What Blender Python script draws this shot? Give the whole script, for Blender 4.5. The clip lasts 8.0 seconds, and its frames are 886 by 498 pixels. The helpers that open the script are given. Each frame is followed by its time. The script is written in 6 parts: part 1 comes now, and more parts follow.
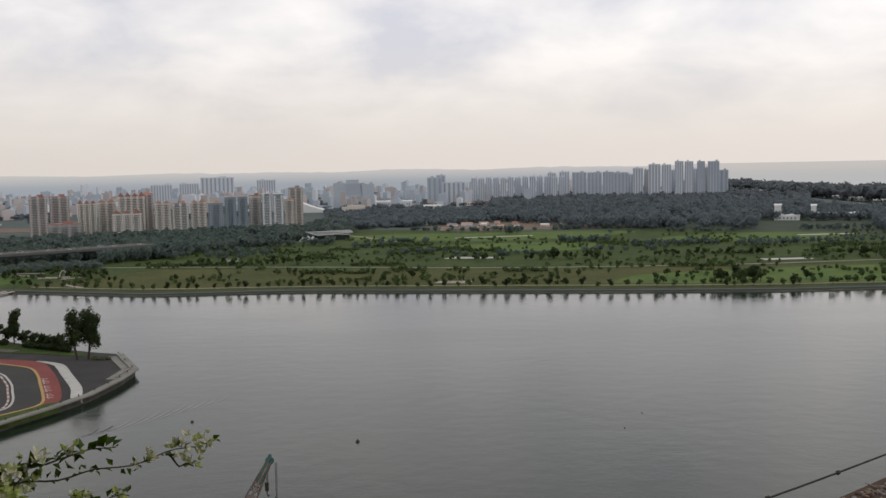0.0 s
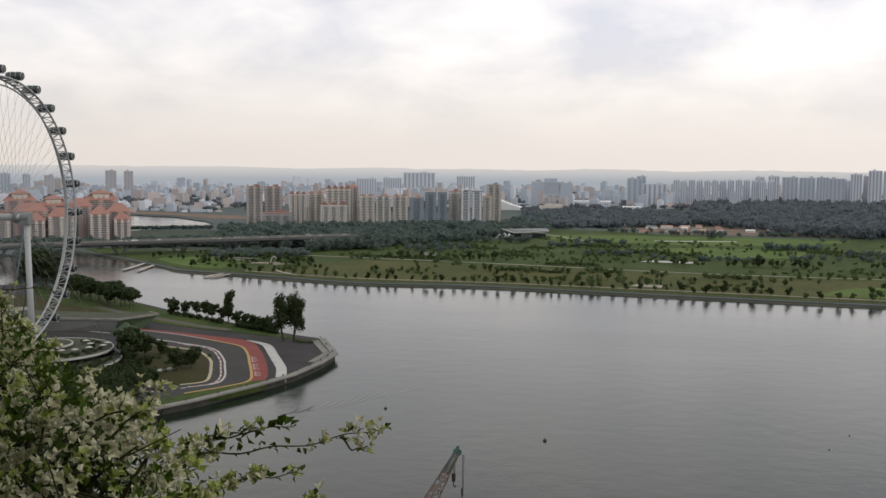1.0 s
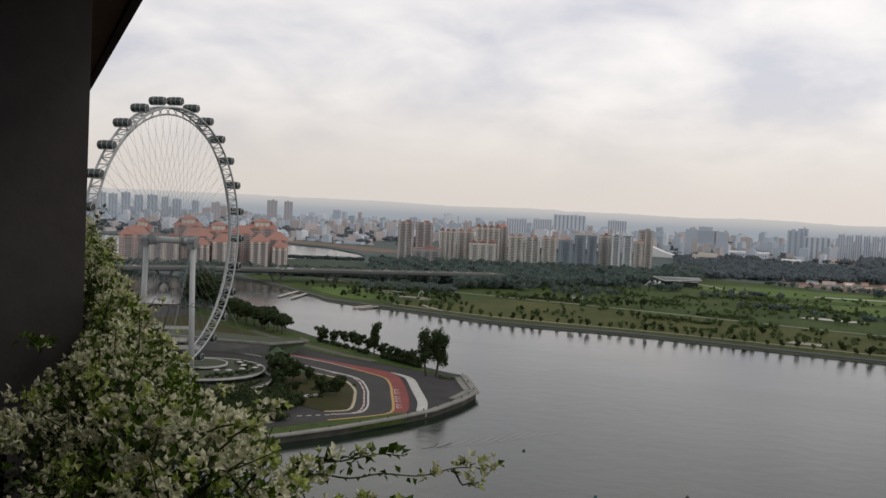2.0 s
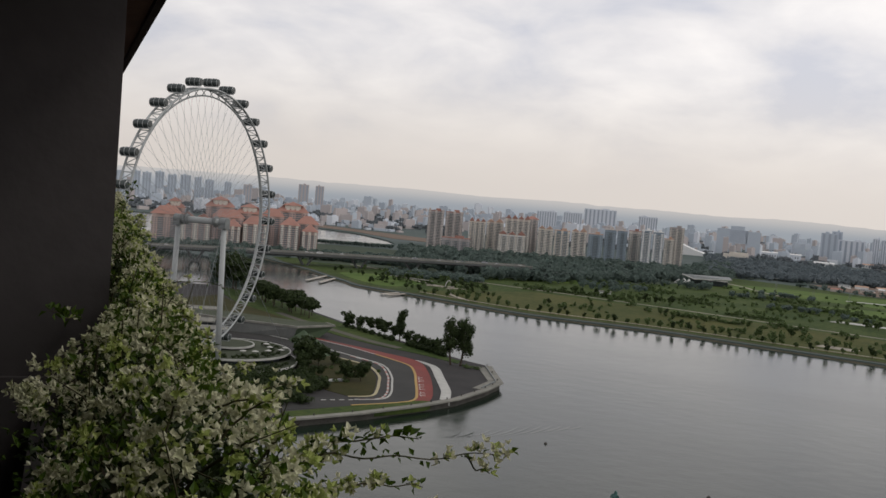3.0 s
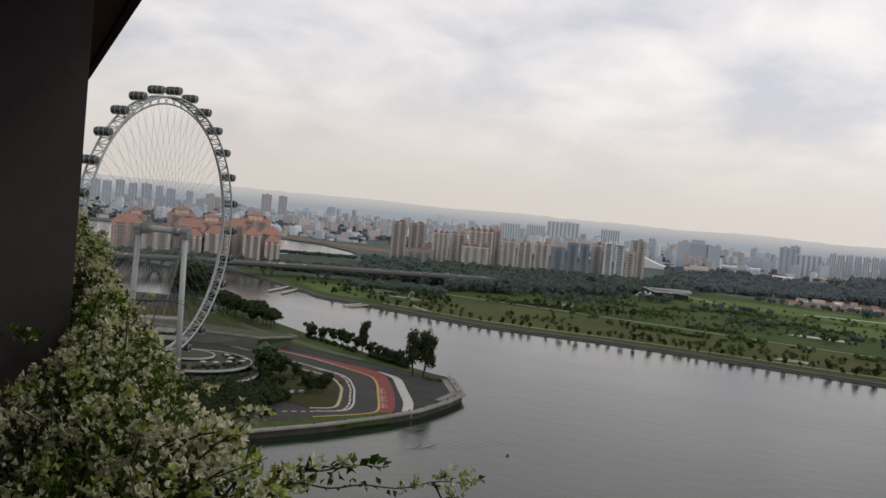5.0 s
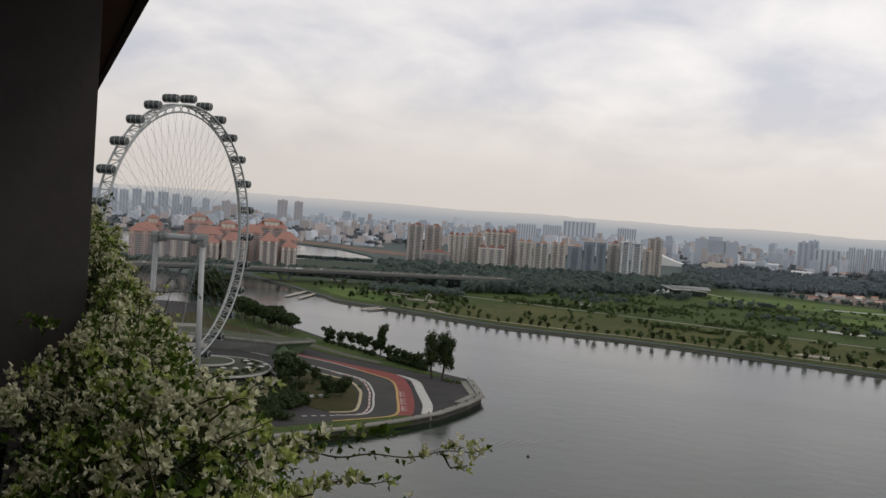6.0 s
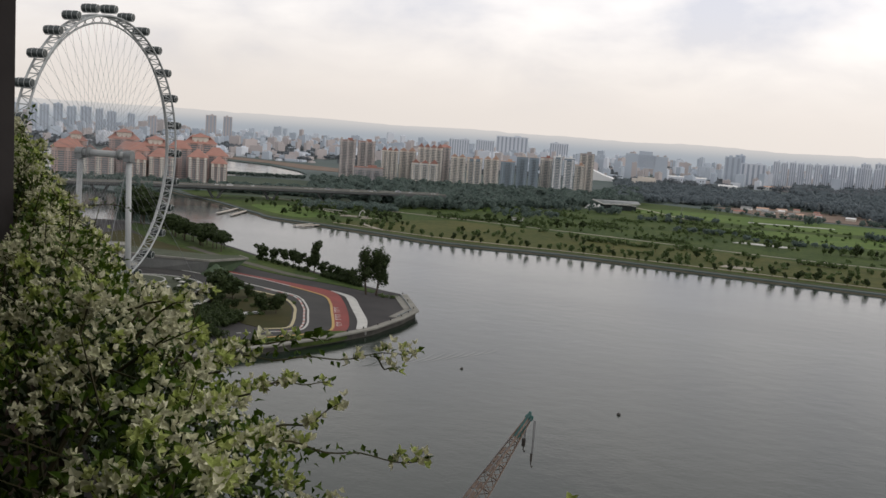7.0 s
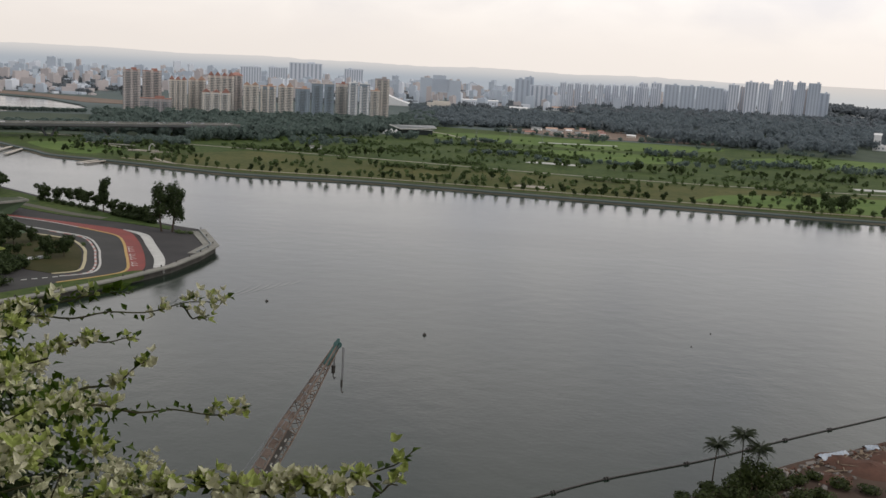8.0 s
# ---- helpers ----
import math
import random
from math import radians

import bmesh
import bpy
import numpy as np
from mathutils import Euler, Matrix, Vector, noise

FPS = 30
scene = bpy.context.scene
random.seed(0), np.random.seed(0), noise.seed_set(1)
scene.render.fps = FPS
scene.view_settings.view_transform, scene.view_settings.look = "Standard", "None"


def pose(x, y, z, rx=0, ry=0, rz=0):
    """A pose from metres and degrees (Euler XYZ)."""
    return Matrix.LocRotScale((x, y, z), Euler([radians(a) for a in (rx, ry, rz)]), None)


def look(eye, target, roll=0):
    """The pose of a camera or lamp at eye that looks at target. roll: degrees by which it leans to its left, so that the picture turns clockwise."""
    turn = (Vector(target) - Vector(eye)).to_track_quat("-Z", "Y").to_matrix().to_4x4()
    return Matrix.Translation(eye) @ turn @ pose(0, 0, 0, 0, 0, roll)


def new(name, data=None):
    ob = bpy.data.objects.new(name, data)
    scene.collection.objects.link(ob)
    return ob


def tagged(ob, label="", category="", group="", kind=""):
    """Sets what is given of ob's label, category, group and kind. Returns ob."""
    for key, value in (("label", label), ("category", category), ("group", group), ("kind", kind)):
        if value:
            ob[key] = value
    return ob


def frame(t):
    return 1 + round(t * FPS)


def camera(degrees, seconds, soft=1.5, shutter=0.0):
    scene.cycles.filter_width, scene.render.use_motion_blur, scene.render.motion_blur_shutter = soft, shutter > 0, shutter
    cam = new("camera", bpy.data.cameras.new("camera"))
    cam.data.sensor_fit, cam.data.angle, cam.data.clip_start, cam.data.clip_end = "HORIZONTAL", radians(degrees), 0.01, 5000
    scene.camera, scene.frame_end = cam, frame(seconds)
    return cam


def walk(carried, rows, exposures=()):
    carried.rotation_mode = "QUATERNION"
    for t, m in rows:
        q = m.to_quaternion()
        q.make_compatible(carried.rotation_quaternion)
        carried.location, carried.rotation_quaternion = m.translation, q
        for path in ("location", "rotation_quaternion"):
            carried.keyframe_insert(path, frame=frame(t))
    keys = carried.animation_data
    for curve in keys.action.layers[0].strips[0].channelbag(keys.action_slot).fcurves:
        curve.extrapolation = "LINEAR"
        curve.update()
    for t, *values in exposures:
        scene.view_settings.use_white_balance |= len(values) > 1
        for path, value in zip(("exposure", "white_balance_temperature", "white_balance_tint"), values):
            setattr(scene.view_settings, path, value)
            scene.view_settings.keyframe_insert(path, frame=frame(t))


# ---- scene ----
# The camera: a hand-held phone on a hotel balcony, 118 m above the bay.
cam = camera(49.9, 8.0, soft=1.5)
PATH = [
    (0.0, -0.112, -0.029, 118.016, 0.02, -4.86, 1.08),
    (0.5, -0.103, -0.019, 118.047, 4.20, -6.66, -1.24),
    (1.0, -0.060, -0.022, 118.018, 11.79, -4.88, -0.39),
    (1.5, -0.021, -0.018, 118.055, 16.10, -2.73, -1.41),
    (2.0, -0.007, 0.025, 117.999, 20.73, -2.71, -2.76),
    (2.2, 0.003, 0.026, 117.994, 21.17, -3.37, -3.47),
    (3.3, 0.018, 0.035, 117.983, 22.54, -3.37, -4.87),
    (3.5, 0.023, 0.041, 117.979, 22.21, -3.24, -5.04),
    (4.0, 0.013, 0.054, 117.999, 20.09, -3.86, -4.61),
    (4.5, -0.000, 0.058, 118.028, 21.04, -3.25, -5.04),
    (4.7, -0.005, 0.040, 118.032, 20.18, -2.81, -5.19),
    (5.8, 0.038, 0.003, 118.000, 21.38, -2.29, -5.04),
    (6.0, 0.049, -0.006, 117.961, 21.28, -2.53, -4.09),
    (6.5, 0.029, 0.014, 117.994, 21.33, -4.25, -3.75),
    (7.0, 0.074, -0.056, 117.943, 16.92, -7.30, -4.05),
    (7.5, 0.036, -0.030, 117.976, 13.29, -8.92, -3.96),
    (8.0, 0.044, -0.021, 117.963, 4.63, -10.91, -3.11),
]


def turned(x, y, z, yaw, pitch, roll):
    """A camera's pose from its heading to the left of north, its tilt and its lean."""
    return pose(x, y, z, 0, 0, yaw) @ pose(0, 0, 0, 90 + pitch, 0, 0) @ pose(0, 0, 0, 0, 0, -roll)


walk(cam, [(r[0], turned(*r[1:])) for r in PATH], [(0.0, -0.45), (0.5, -0.3), (1.0, -0.28), (1.5, -0.44), (3.5, -0.50), (6.5, -0.55), (7.0, -0.28), (7.5, -0.34), (8.0, -0.2)])

H = 118.0


# ---- sky and sun ----
def make_world():
    w = bpy.data.worlds.new("sky")
    scene.world = w
    w.use_nodes = True
    nt = w.node_tree
    nt.nodes.clear()
    N, L = nt.nodes.new, nt.links.new
    out, bg = N("ShaderNodeOutputWorld"), N("ShaderNodeBackground")
    sky = N("ShaderNodeTexSky")
    sky.sky_type, sky.sun_disc = "NISHITA", False
    sky.sun_elevation, sky.sun_rotation = radians(52), radians(80)
    sky.air_density, sky.dust_density = 1.4, 3.0
    dim = N("ShaderNodeVectorMath")
    dim.operation = "SCALE"
    dim.inputs["Scale"].default_value = 0.10
    L(sky.outputs[0], dim.inputs[0])
    tc, sep = N("ShaderNodeTexCoord"), N("ShaderNodeSeparateXYZ")
    L(tc.outputs["Generated"], sep.inputs[0])
    # cloud sheet: flat layer seen at a slant
    hgt = N("ShaderNodeMath")
    hgt.operation = "ADD"
    hgt.inputs[1].default_value = 0.34
    L(sep.outputs["Z"], hgt.inputs[0])
    hmax = N("ShaderNodeMath")
    hmax.operation = "MAXIMUM"
    hmax.inputs[1].default_value = 0.08
    L(hgt.outputs[0], hmax.inputs[0])
    comb = N("ShaderNodeCombineXYZ")
    for k, ax in enumerate("XY"):
        dv = N("ShaderNodeMath")
        dv.operation = "DIVIDE"
        L(sep.outputs[ax], dv.inputs[0])
        L(hmax.outputs[0], dv.inputs[1])
        L(dv.outputs[0], comb.inputs[k])
    n1 = N("ShaderNodeTexNoise")
    n1.inputs["Scale"].default_value, n1.inputs["Detail"].default_value = 2.6, 7.0
    n1.inputs["Roughness"].default_value, n1.inputs["Distortion"].default_value = 0.52, 0.25
    L(comb.outputs[0], n1.inputs["Vector"])
    ramp = N("ShaderNodeValToRGB")
    e = ramp.color_ramp.elements
    e[0].position, e[0].color = 0.34, (0.76, 0.765, 0.84, 1)
    e[1].position, e[1].color = 0.62, (1.16, 1.11, 1.09, 1)
    m = e.new(0.47)
    m.color = (0.96, 0.93, 0.945, 1)
    L(n1.outputs["Fac"], ramp.inputs[0])
    # towards the horizon the sheet closes into a warm even haze
    low = N("ShaderNodeMapRange")
    low.interpolation_type = "SMOOTHSTEP"
    low.inputs["From Min"].default_value, low.inputs["From Max"].default_value = 0.0, 0.155
    low.inputs["To Min"].default_value, low.inputs["To Max"].default_value = 1.0, 0.0
    L(sep.outputs["Z"], low.inputs["Value"])
    haze = N("ShaderNodeMix")
    haze.data_type = "RGBA"
    haze.inputs["B"].default_value = (0.89, 0.82, 0.765, 1)
    L(low.outputs[0], haze.inputs["Factor"])
    L(ramp.outputs[0], haze.inputs["A"])
    # brighter round the veiled sun
    dot = N("ShaderNodeVectorMath")
    dot.operation = "DOT_PRODUCT"
    dot.inputs[1].default_value = SUN_DIR
    L(tc.outputs["Generated"], dot.inputs[0])
    glow = N("ShaderNodeMapRange")
    glow.inputs["From Min"].default_value, glow.inputs["From Max"].default_value = -0.5, 1.0
    glow.inputs["To Min"].default_value, glow.inputs["To Max"].default_value = 0.82, 1.10
    L(dot.outputs["Value"], glow.inputs["Value"])
    # added: unseen overhead sky dimmed, low band raised, so the land stays dark
    deck = N("ShaderNodeMapRange")
    deck.inputs["From Min"].default_value, deck.inputs["From Max"].default_value = 0.25, 0.9
    deck.inputs["To Min"].default_value, deck.inputs["To Max"].default_value = 1.40, 0.70
    L(sep.outputs["Z"], deck.inputs["Value"])
    power = N("ShaderNodeMath")
    power.operation = "MULTIPLY"
    L(glow.outputs[0], power.inputs[0])
    L(deck.outputs[0], power.inputs[1])
    lit = N("ShaderNodeVectorMath")
    lit.operation = "SCALE"
    L(haze.outputs["Result"], lit.inputs[0])
    L(power.outputs[0], lit.inputs["Scale"])
    both = N("ShaderNodeMix")
    both.data_type = "RGBA"
    both.inputs["Factor"].default_value = 0.88
    L(dim.outputs[0], both.inputs["A"])
    L(lit.outputs[0], both.inputs["B"])
    L(both.outputs["Result"], bg.inputs["Color"])
    bg.inputs["Strength"].default_value = 1.0
    L(bg.outputs[0], out.inputs[0])


SUN_AZ, SUN_EL = -80.0, 52.0
SUN_DIR = (-math.sin(radians(SUN_AZ)) * math.cos(radians(SUN_EL)), math.cos(radians(SUN_AZ)) * math.cos(radians(SUN_EL)), math.sin(radians(SUN_EL)))
make_world()
sun = new("sun", bpy.data.lights.new("sun", "SUN"))
sun.data.energy, sun.data.angle, sun.data.color = 0.75, radians(12), (1.0, 0.95, 0.88)
sun.matrix_world = look(Vector(SUN_DIR) * 300, (0, 0, 0))


# ---- materials ----
def mat(name, c1, c2=None, scale=1.0, fine=8.0, rough=0.7, bump=0.0, metal=0.0, island=0.0, spec=None, fine_amt=0.35, rnd=False):
    """A surface whose colour wanders between c1 and c2 at two scales. scale, fine: features per metre."""
    m = bpy.data.materials.new(name)
    m.use_nodes = True
    nt = m.node_tree
    N, L = nt.nodes.new, nt.links.new
    b = nt.nodes["Principled BSDF"]
    b.inputs["Roughness"].default_value, b.inputs["Metallic"].default_value = rough, metal
    b.inputs["Specular IOR Level"].default_value = (0.5 if rough < 0.6 else 0.12) if spec is None else spec
    c2 = c2 or tuple(v * 0.75 for v in c1)
    geo = N("ShaderNodeNewGeometry")
    a, f = N("ShaderNodeTexNoise"), N("ShaderNodeTexNoise")
    for n, sc in ((a, scale), (f, fine)):
        n.inputs["Scale"].default_value, n.inputs["Detail"].default_value = sc, 4.0
        L(geo.outputs["Position"], n.inputs["Vector"])
    mix = N("ShaderNodeMath")
    mix.operation = "MULTIPLY_ADD"
    mix.inputs[1].default_value = fine_amt
    L(f.outputs["Fac"], mix.inputs[0])
    s = N("ShaderNodeMath")
    s.operation = "MULTIPLY"
    s.inputs[1].default_value = 1.0 - fine_amt
    L(a.outputs["Fac"], s.inputs[0])
    L(s.outputs[0], mix.inputs[2])
    st = N("ShaderNodeMapRange")
    st.inputs["From Min"].default_value, st.inputs["From Max"].default_value = 0.33, 0.67
    L(mix.outputs[0], st.inputs["Value"])
    fac = st.outputs[0]
    if island or rnd:
        if rnd:
            src = N("ShaderNodeObjectInfo").outputs["Random"]
        else:
            src = geo.outputs["Random Per Island"]
        k = N("ShaderNodeMix")
        k.inputs["Factor"].default_value = island or 0.5
        L(fac, k.inputs["A"])
        L(src, k.inputs["B"])
        fac = k.outputs["Result"]
    col = N("ShaderNodeMix")
    col.data_type = "RGBA"
    col.inputs["A"].default_value, col.inputs["B"].default_value = (*c1, 1), (*c2, 1)
    L(fac, col.inputs["Factor"])
    L(col.outputs["Result"], b.inputs["Base Color"])
    if bump:
        bp = N("ShaderNodeBump")
        bp.inputs["Strength"].default_value, bp.inputs["Distance"].default_value = bump, 1.0 / fine
        L(f.outputs["Fac"], bp.inputs["Height"])
        L(bp.outputs[0], b.inputs["Normal"])
    return m


def leafy(name, c1, c2, scale=0.3, through_light=0.25, rough=0.55, island=0.6):
    """Leaves: two greens mixed leaf by leaf, with some light passing through."""
    m = mat(name, c1, c2, scale=scale, fine=scale * 6, rough=rough, island=island, spec=0.15)
    nt = m.node_tree
    b, out = nt.nodes["Principled BSDF"], nt.nodes["Material Output"]
    t, mx = nt.nodes.new("ShaderNodeBsdfTranslucent"), nt.nodes.new("ShaderNodeMixShader")
    src = b.inputs["Base Color"].links[0].from_socket
    nt.links.new(src, t.inputs["Color"])
    mx.inputs[0].default_value = through_light
    nt.links.new(b.outputs[0], mx.inputs[1])
    nt.links.new(t.outputs[0], mx.inputs[2])
    nt.links.new(mx.outputs[0], out.inputs["Surface"])
    return m


def water_material():
    m = bpy.data.materials.new("bay_water")
    m.use_nodes = True
    nt = m.node_tree
    N, L = nt.nodes.new, nt.links.new
    b = nt.nodes["Principled BSDF"]
    b.inputs["IOR"].default_value = 1.33
    geo = N("ShaderNodeNewGeometry")
    big = N("ShaderNodeTexNoise")
    big.inputs["Scale"].default_value, big.inputs["Detail"].default_value = 0.006, 3.0
    stretch = N("ShaderNodeMapping")
    stretch.inputs["Rotation"].default_value = (0, 0, radians(25))
    stretch.inputs["Scale"].default_value = (0.35, 1.0, 1.0)
    L(geo.outputs["Position"], stretch.inputs["Vector"])
    L(stretch.outputs[0], big.inputs["Vector"])
    col = N("ShaderNodeMix")
    col.data_type = "RGBA"
    col.inputs["A"].default_value, col.inputs["B"].default_value = (0.009, 0.018, 0.012, 1), (0.015, 0.024, 0.016, 1)
    L(big.outputs["Fac"], col.inputs["Factor"])
    L(col.outputs["Result"], b.inputs["Base Color"])
    rg = N("ShaderNodeMapRange")
    rg.inputs["From Min"].default_value, rg.inputs["From Max"].default_value = 0.35, 0.65
    rg.inputs["To Min"].default_value, rg.inputs["To Max"].default_value = 0.10, 0.17
    L(big.outputs["Fac"], rg.inputs["Value"])
    L(rg.outputs[0], b.inputs["Roughness"])
    ripple, swell = N("ShaderNodeTexNoise"), N("ShaderNodeTexNoise")
    ripple.inputs["Scale"].default_value, ripple.inputs["Detail"].default_value = 0.55, 4.0
    swell.inputs["Scale"].default_value, swell.inputs["Detail"].default_value = 0.09, 3.0
    for n in (ripple, swell):
        L(geo.outputs["Position"], n.inputs["Vector"])
    add = N("ShaderNodeMath")
    add.operation = "MULTIPLY_ADD"
    add.inputs[1].default_value = 0.35
    L(ripple.outputs["Fac"], add.inputs[0])
    L(swell.outputs["Fac"], add.inputs[2])
    bp = N("ShaderNodeBump")
    bp.inputs["Strength"].default_value, bp.inputs["Distance"].default_value = 0.13, 1.0
    L(add.outputs[0], bp.inputs["Height"])
    L(bp.outputs[0], b.inputs["Normal"])
    return m


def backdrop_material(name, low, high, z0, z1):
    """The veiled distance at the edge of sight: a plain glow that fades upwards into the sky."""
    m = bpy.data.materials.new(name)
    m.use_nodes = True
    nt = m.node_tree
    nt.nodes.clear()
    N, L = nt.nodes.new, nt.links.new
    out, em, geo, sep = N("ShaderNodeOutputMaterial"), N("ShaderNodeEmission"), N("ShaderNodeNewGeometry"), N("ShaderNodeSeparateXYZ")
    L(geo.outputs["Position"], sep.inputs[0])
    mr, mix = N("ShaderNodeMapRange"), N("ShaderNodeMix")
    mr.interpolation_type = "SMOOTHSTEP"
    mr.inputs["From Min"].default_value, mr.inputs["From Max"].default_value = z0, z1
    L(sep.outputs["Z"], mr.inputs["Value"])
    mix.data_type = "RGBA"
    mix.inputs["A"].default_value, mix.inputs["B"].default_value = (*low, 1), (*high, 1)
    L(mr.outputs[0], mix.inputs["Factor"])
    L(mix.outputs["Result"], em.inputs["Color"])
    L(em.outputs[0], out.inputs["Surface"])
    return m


M_WATER = water_material()
M_GRASS = mat("park_grass", (0.020, 0.046, 0.011), (0.080, 0.104, 0.030), 0.016, 0.22, 0.9, fine_amt=0.6)
M_LAWN = mat("bright_lawn", (0.062, 0.112, 0.026), (0.118, 0.168, 0.044), 0.02, 0.12, 0.9, fine_amt=0.4)
M_SOIL = mat("bare_soil", (0.15, 0.115, 0.092), (0.22, 0.17, 0.135), 0.03, 0.4, 0.95)
M_CITY = mat("city_ground", (0.115, 0.14, 0.14), (0.075, 0.10, 0.09), 0.004, 0.03, 0.95)
M_BANK = mat("stone_bank", (0.105, 0.095, 0.072), (0.050, 0.052, 0.034), 0.05, 0.5, 0.9)
M_PATH = mat("pale_path", (0.42, 0.38, 0.32), (0.30, 0.28, 0.24), 0.05, 1.0, 0.85)
M_ASPHALT = mat("track_asphalt", (0.048, 0.048, 0.047), (0.066, 0.066, 0.063), 0.05, 1.2, 0.85)
M_APRON = mat("dark_asphalt", (0.040, 0.039, 0.040), (0.060, 0.058, 0.057), 0.06, 1.2, 0.85)
M_RED = mat("red_runoff_paint", (0.235, 0.045, 0.038), (0.165, 0.040, 0.034), 0.08, 0.9, 0.6)
M_WHITE = mat("white_paint", (0.52, 0.52, 0.49), (0.38, 0.38, 0.36), 0.2, 2.0, 0.6)
M_YELLOW = mat("yellow_kerb_paint", (0.46, 0.31, 0.11), (0.36, 0.24, 0.09), 0.2, 2.0, 0.6)
M_CREAMK = mat("cream_kerb_paint", (0.46, 0.41, 0.26), (0.36, 0.32, 0.20), 0.2, 2.0, 0.6)
M_CONC = mat("quay_concrete", (0.27, 0.265, 0.235), (0.17, 0.168, 0.15), 0.12, 1.5, 0.85)
M_QUAYWALL = mat("wet_quay_wall", (0.050, 0.048, 0.044), (0.095, 0.090, 0.080), 0.15, 1.2, 0.7)
M_STEEL = mat("white_painted_steel", (0.40, 0.42, 0.42), (0.32, 0.34, 0.34), 0.05, 0.6, 0.45)
M_CABLE = mat("steel_cable", (0.24, 0.25, 0.26), (0.18, 0.19, 0.20), 0.1, 1.0, 0.45, metal=0.3)
M_CAPGLASS = mat("dark_capsule_glass", (0.030, 0.040, 0.040), (0.050, 0.062, 0.060), 0.3, 2.0, 0.15)
M_GREY = mat("grey_steel", (0.22, 0.24, 0.24), (0.15, 0.16, 0.16), 0.2, 2.0, 0.5)
M_TREE = leafy("tree_leaves", (0.026, 0.042, 0.016), (0.052, 0.074, 0.026), 0.15, 0.35)
M_TREE2 = leafy("park_tree_leaves", (0.074, 0.114, 0.044), (0.125, 0.170, 0.068), 0.05, 0.5)
# Leaf greens paled and blued by distance: the haze is in the colour.
M_WOOD1 = leafy("belt_hazed_leaves", (0.104, 0.145, 0.132), (0.152, 0.198, 0.172), 0.02, 0.5)
M_WOOD2 = leafy("far_hazed_leaves", (0.150, 0.172, 0.190), (0.180, 0.202, 0.216), 0.01, 0.4)
M_WOODM = leafy("middle_hazed_leaves", (0.150, 0.186, 0.206), (0.192, 0.228, 0.242), 0.012, 0.5)
M_BARK = mat("bark", (0.085, 0.066, 0.050), (0.050, 0.040, 0.032), 1.0, 6.0, 0.9)
M_DRYGRASS = mat("dry_olive_grass", (0.060, 0.052, 0.022), (0.036, 0.040, 0.014), 0.06, 0.6, 0.9)
M_DRYPATH = mat("dull_paving", (0.13, 0.12, 0.105), (0.095, 0.09, 0.08), 0.08, 0.9, 0.9)
M_PALERED = mat("faded_red_paint", (0.40, 0.20, 0.18), (0.32, 0.17, 0.15), 0.2, 2.0, 0.6)
M_ROOFGRASS = mat("planted_roof", (0.055, 0.066, 0.045), (0.085, 0.096, 0.066), 0.1, 0.8, 0.9)


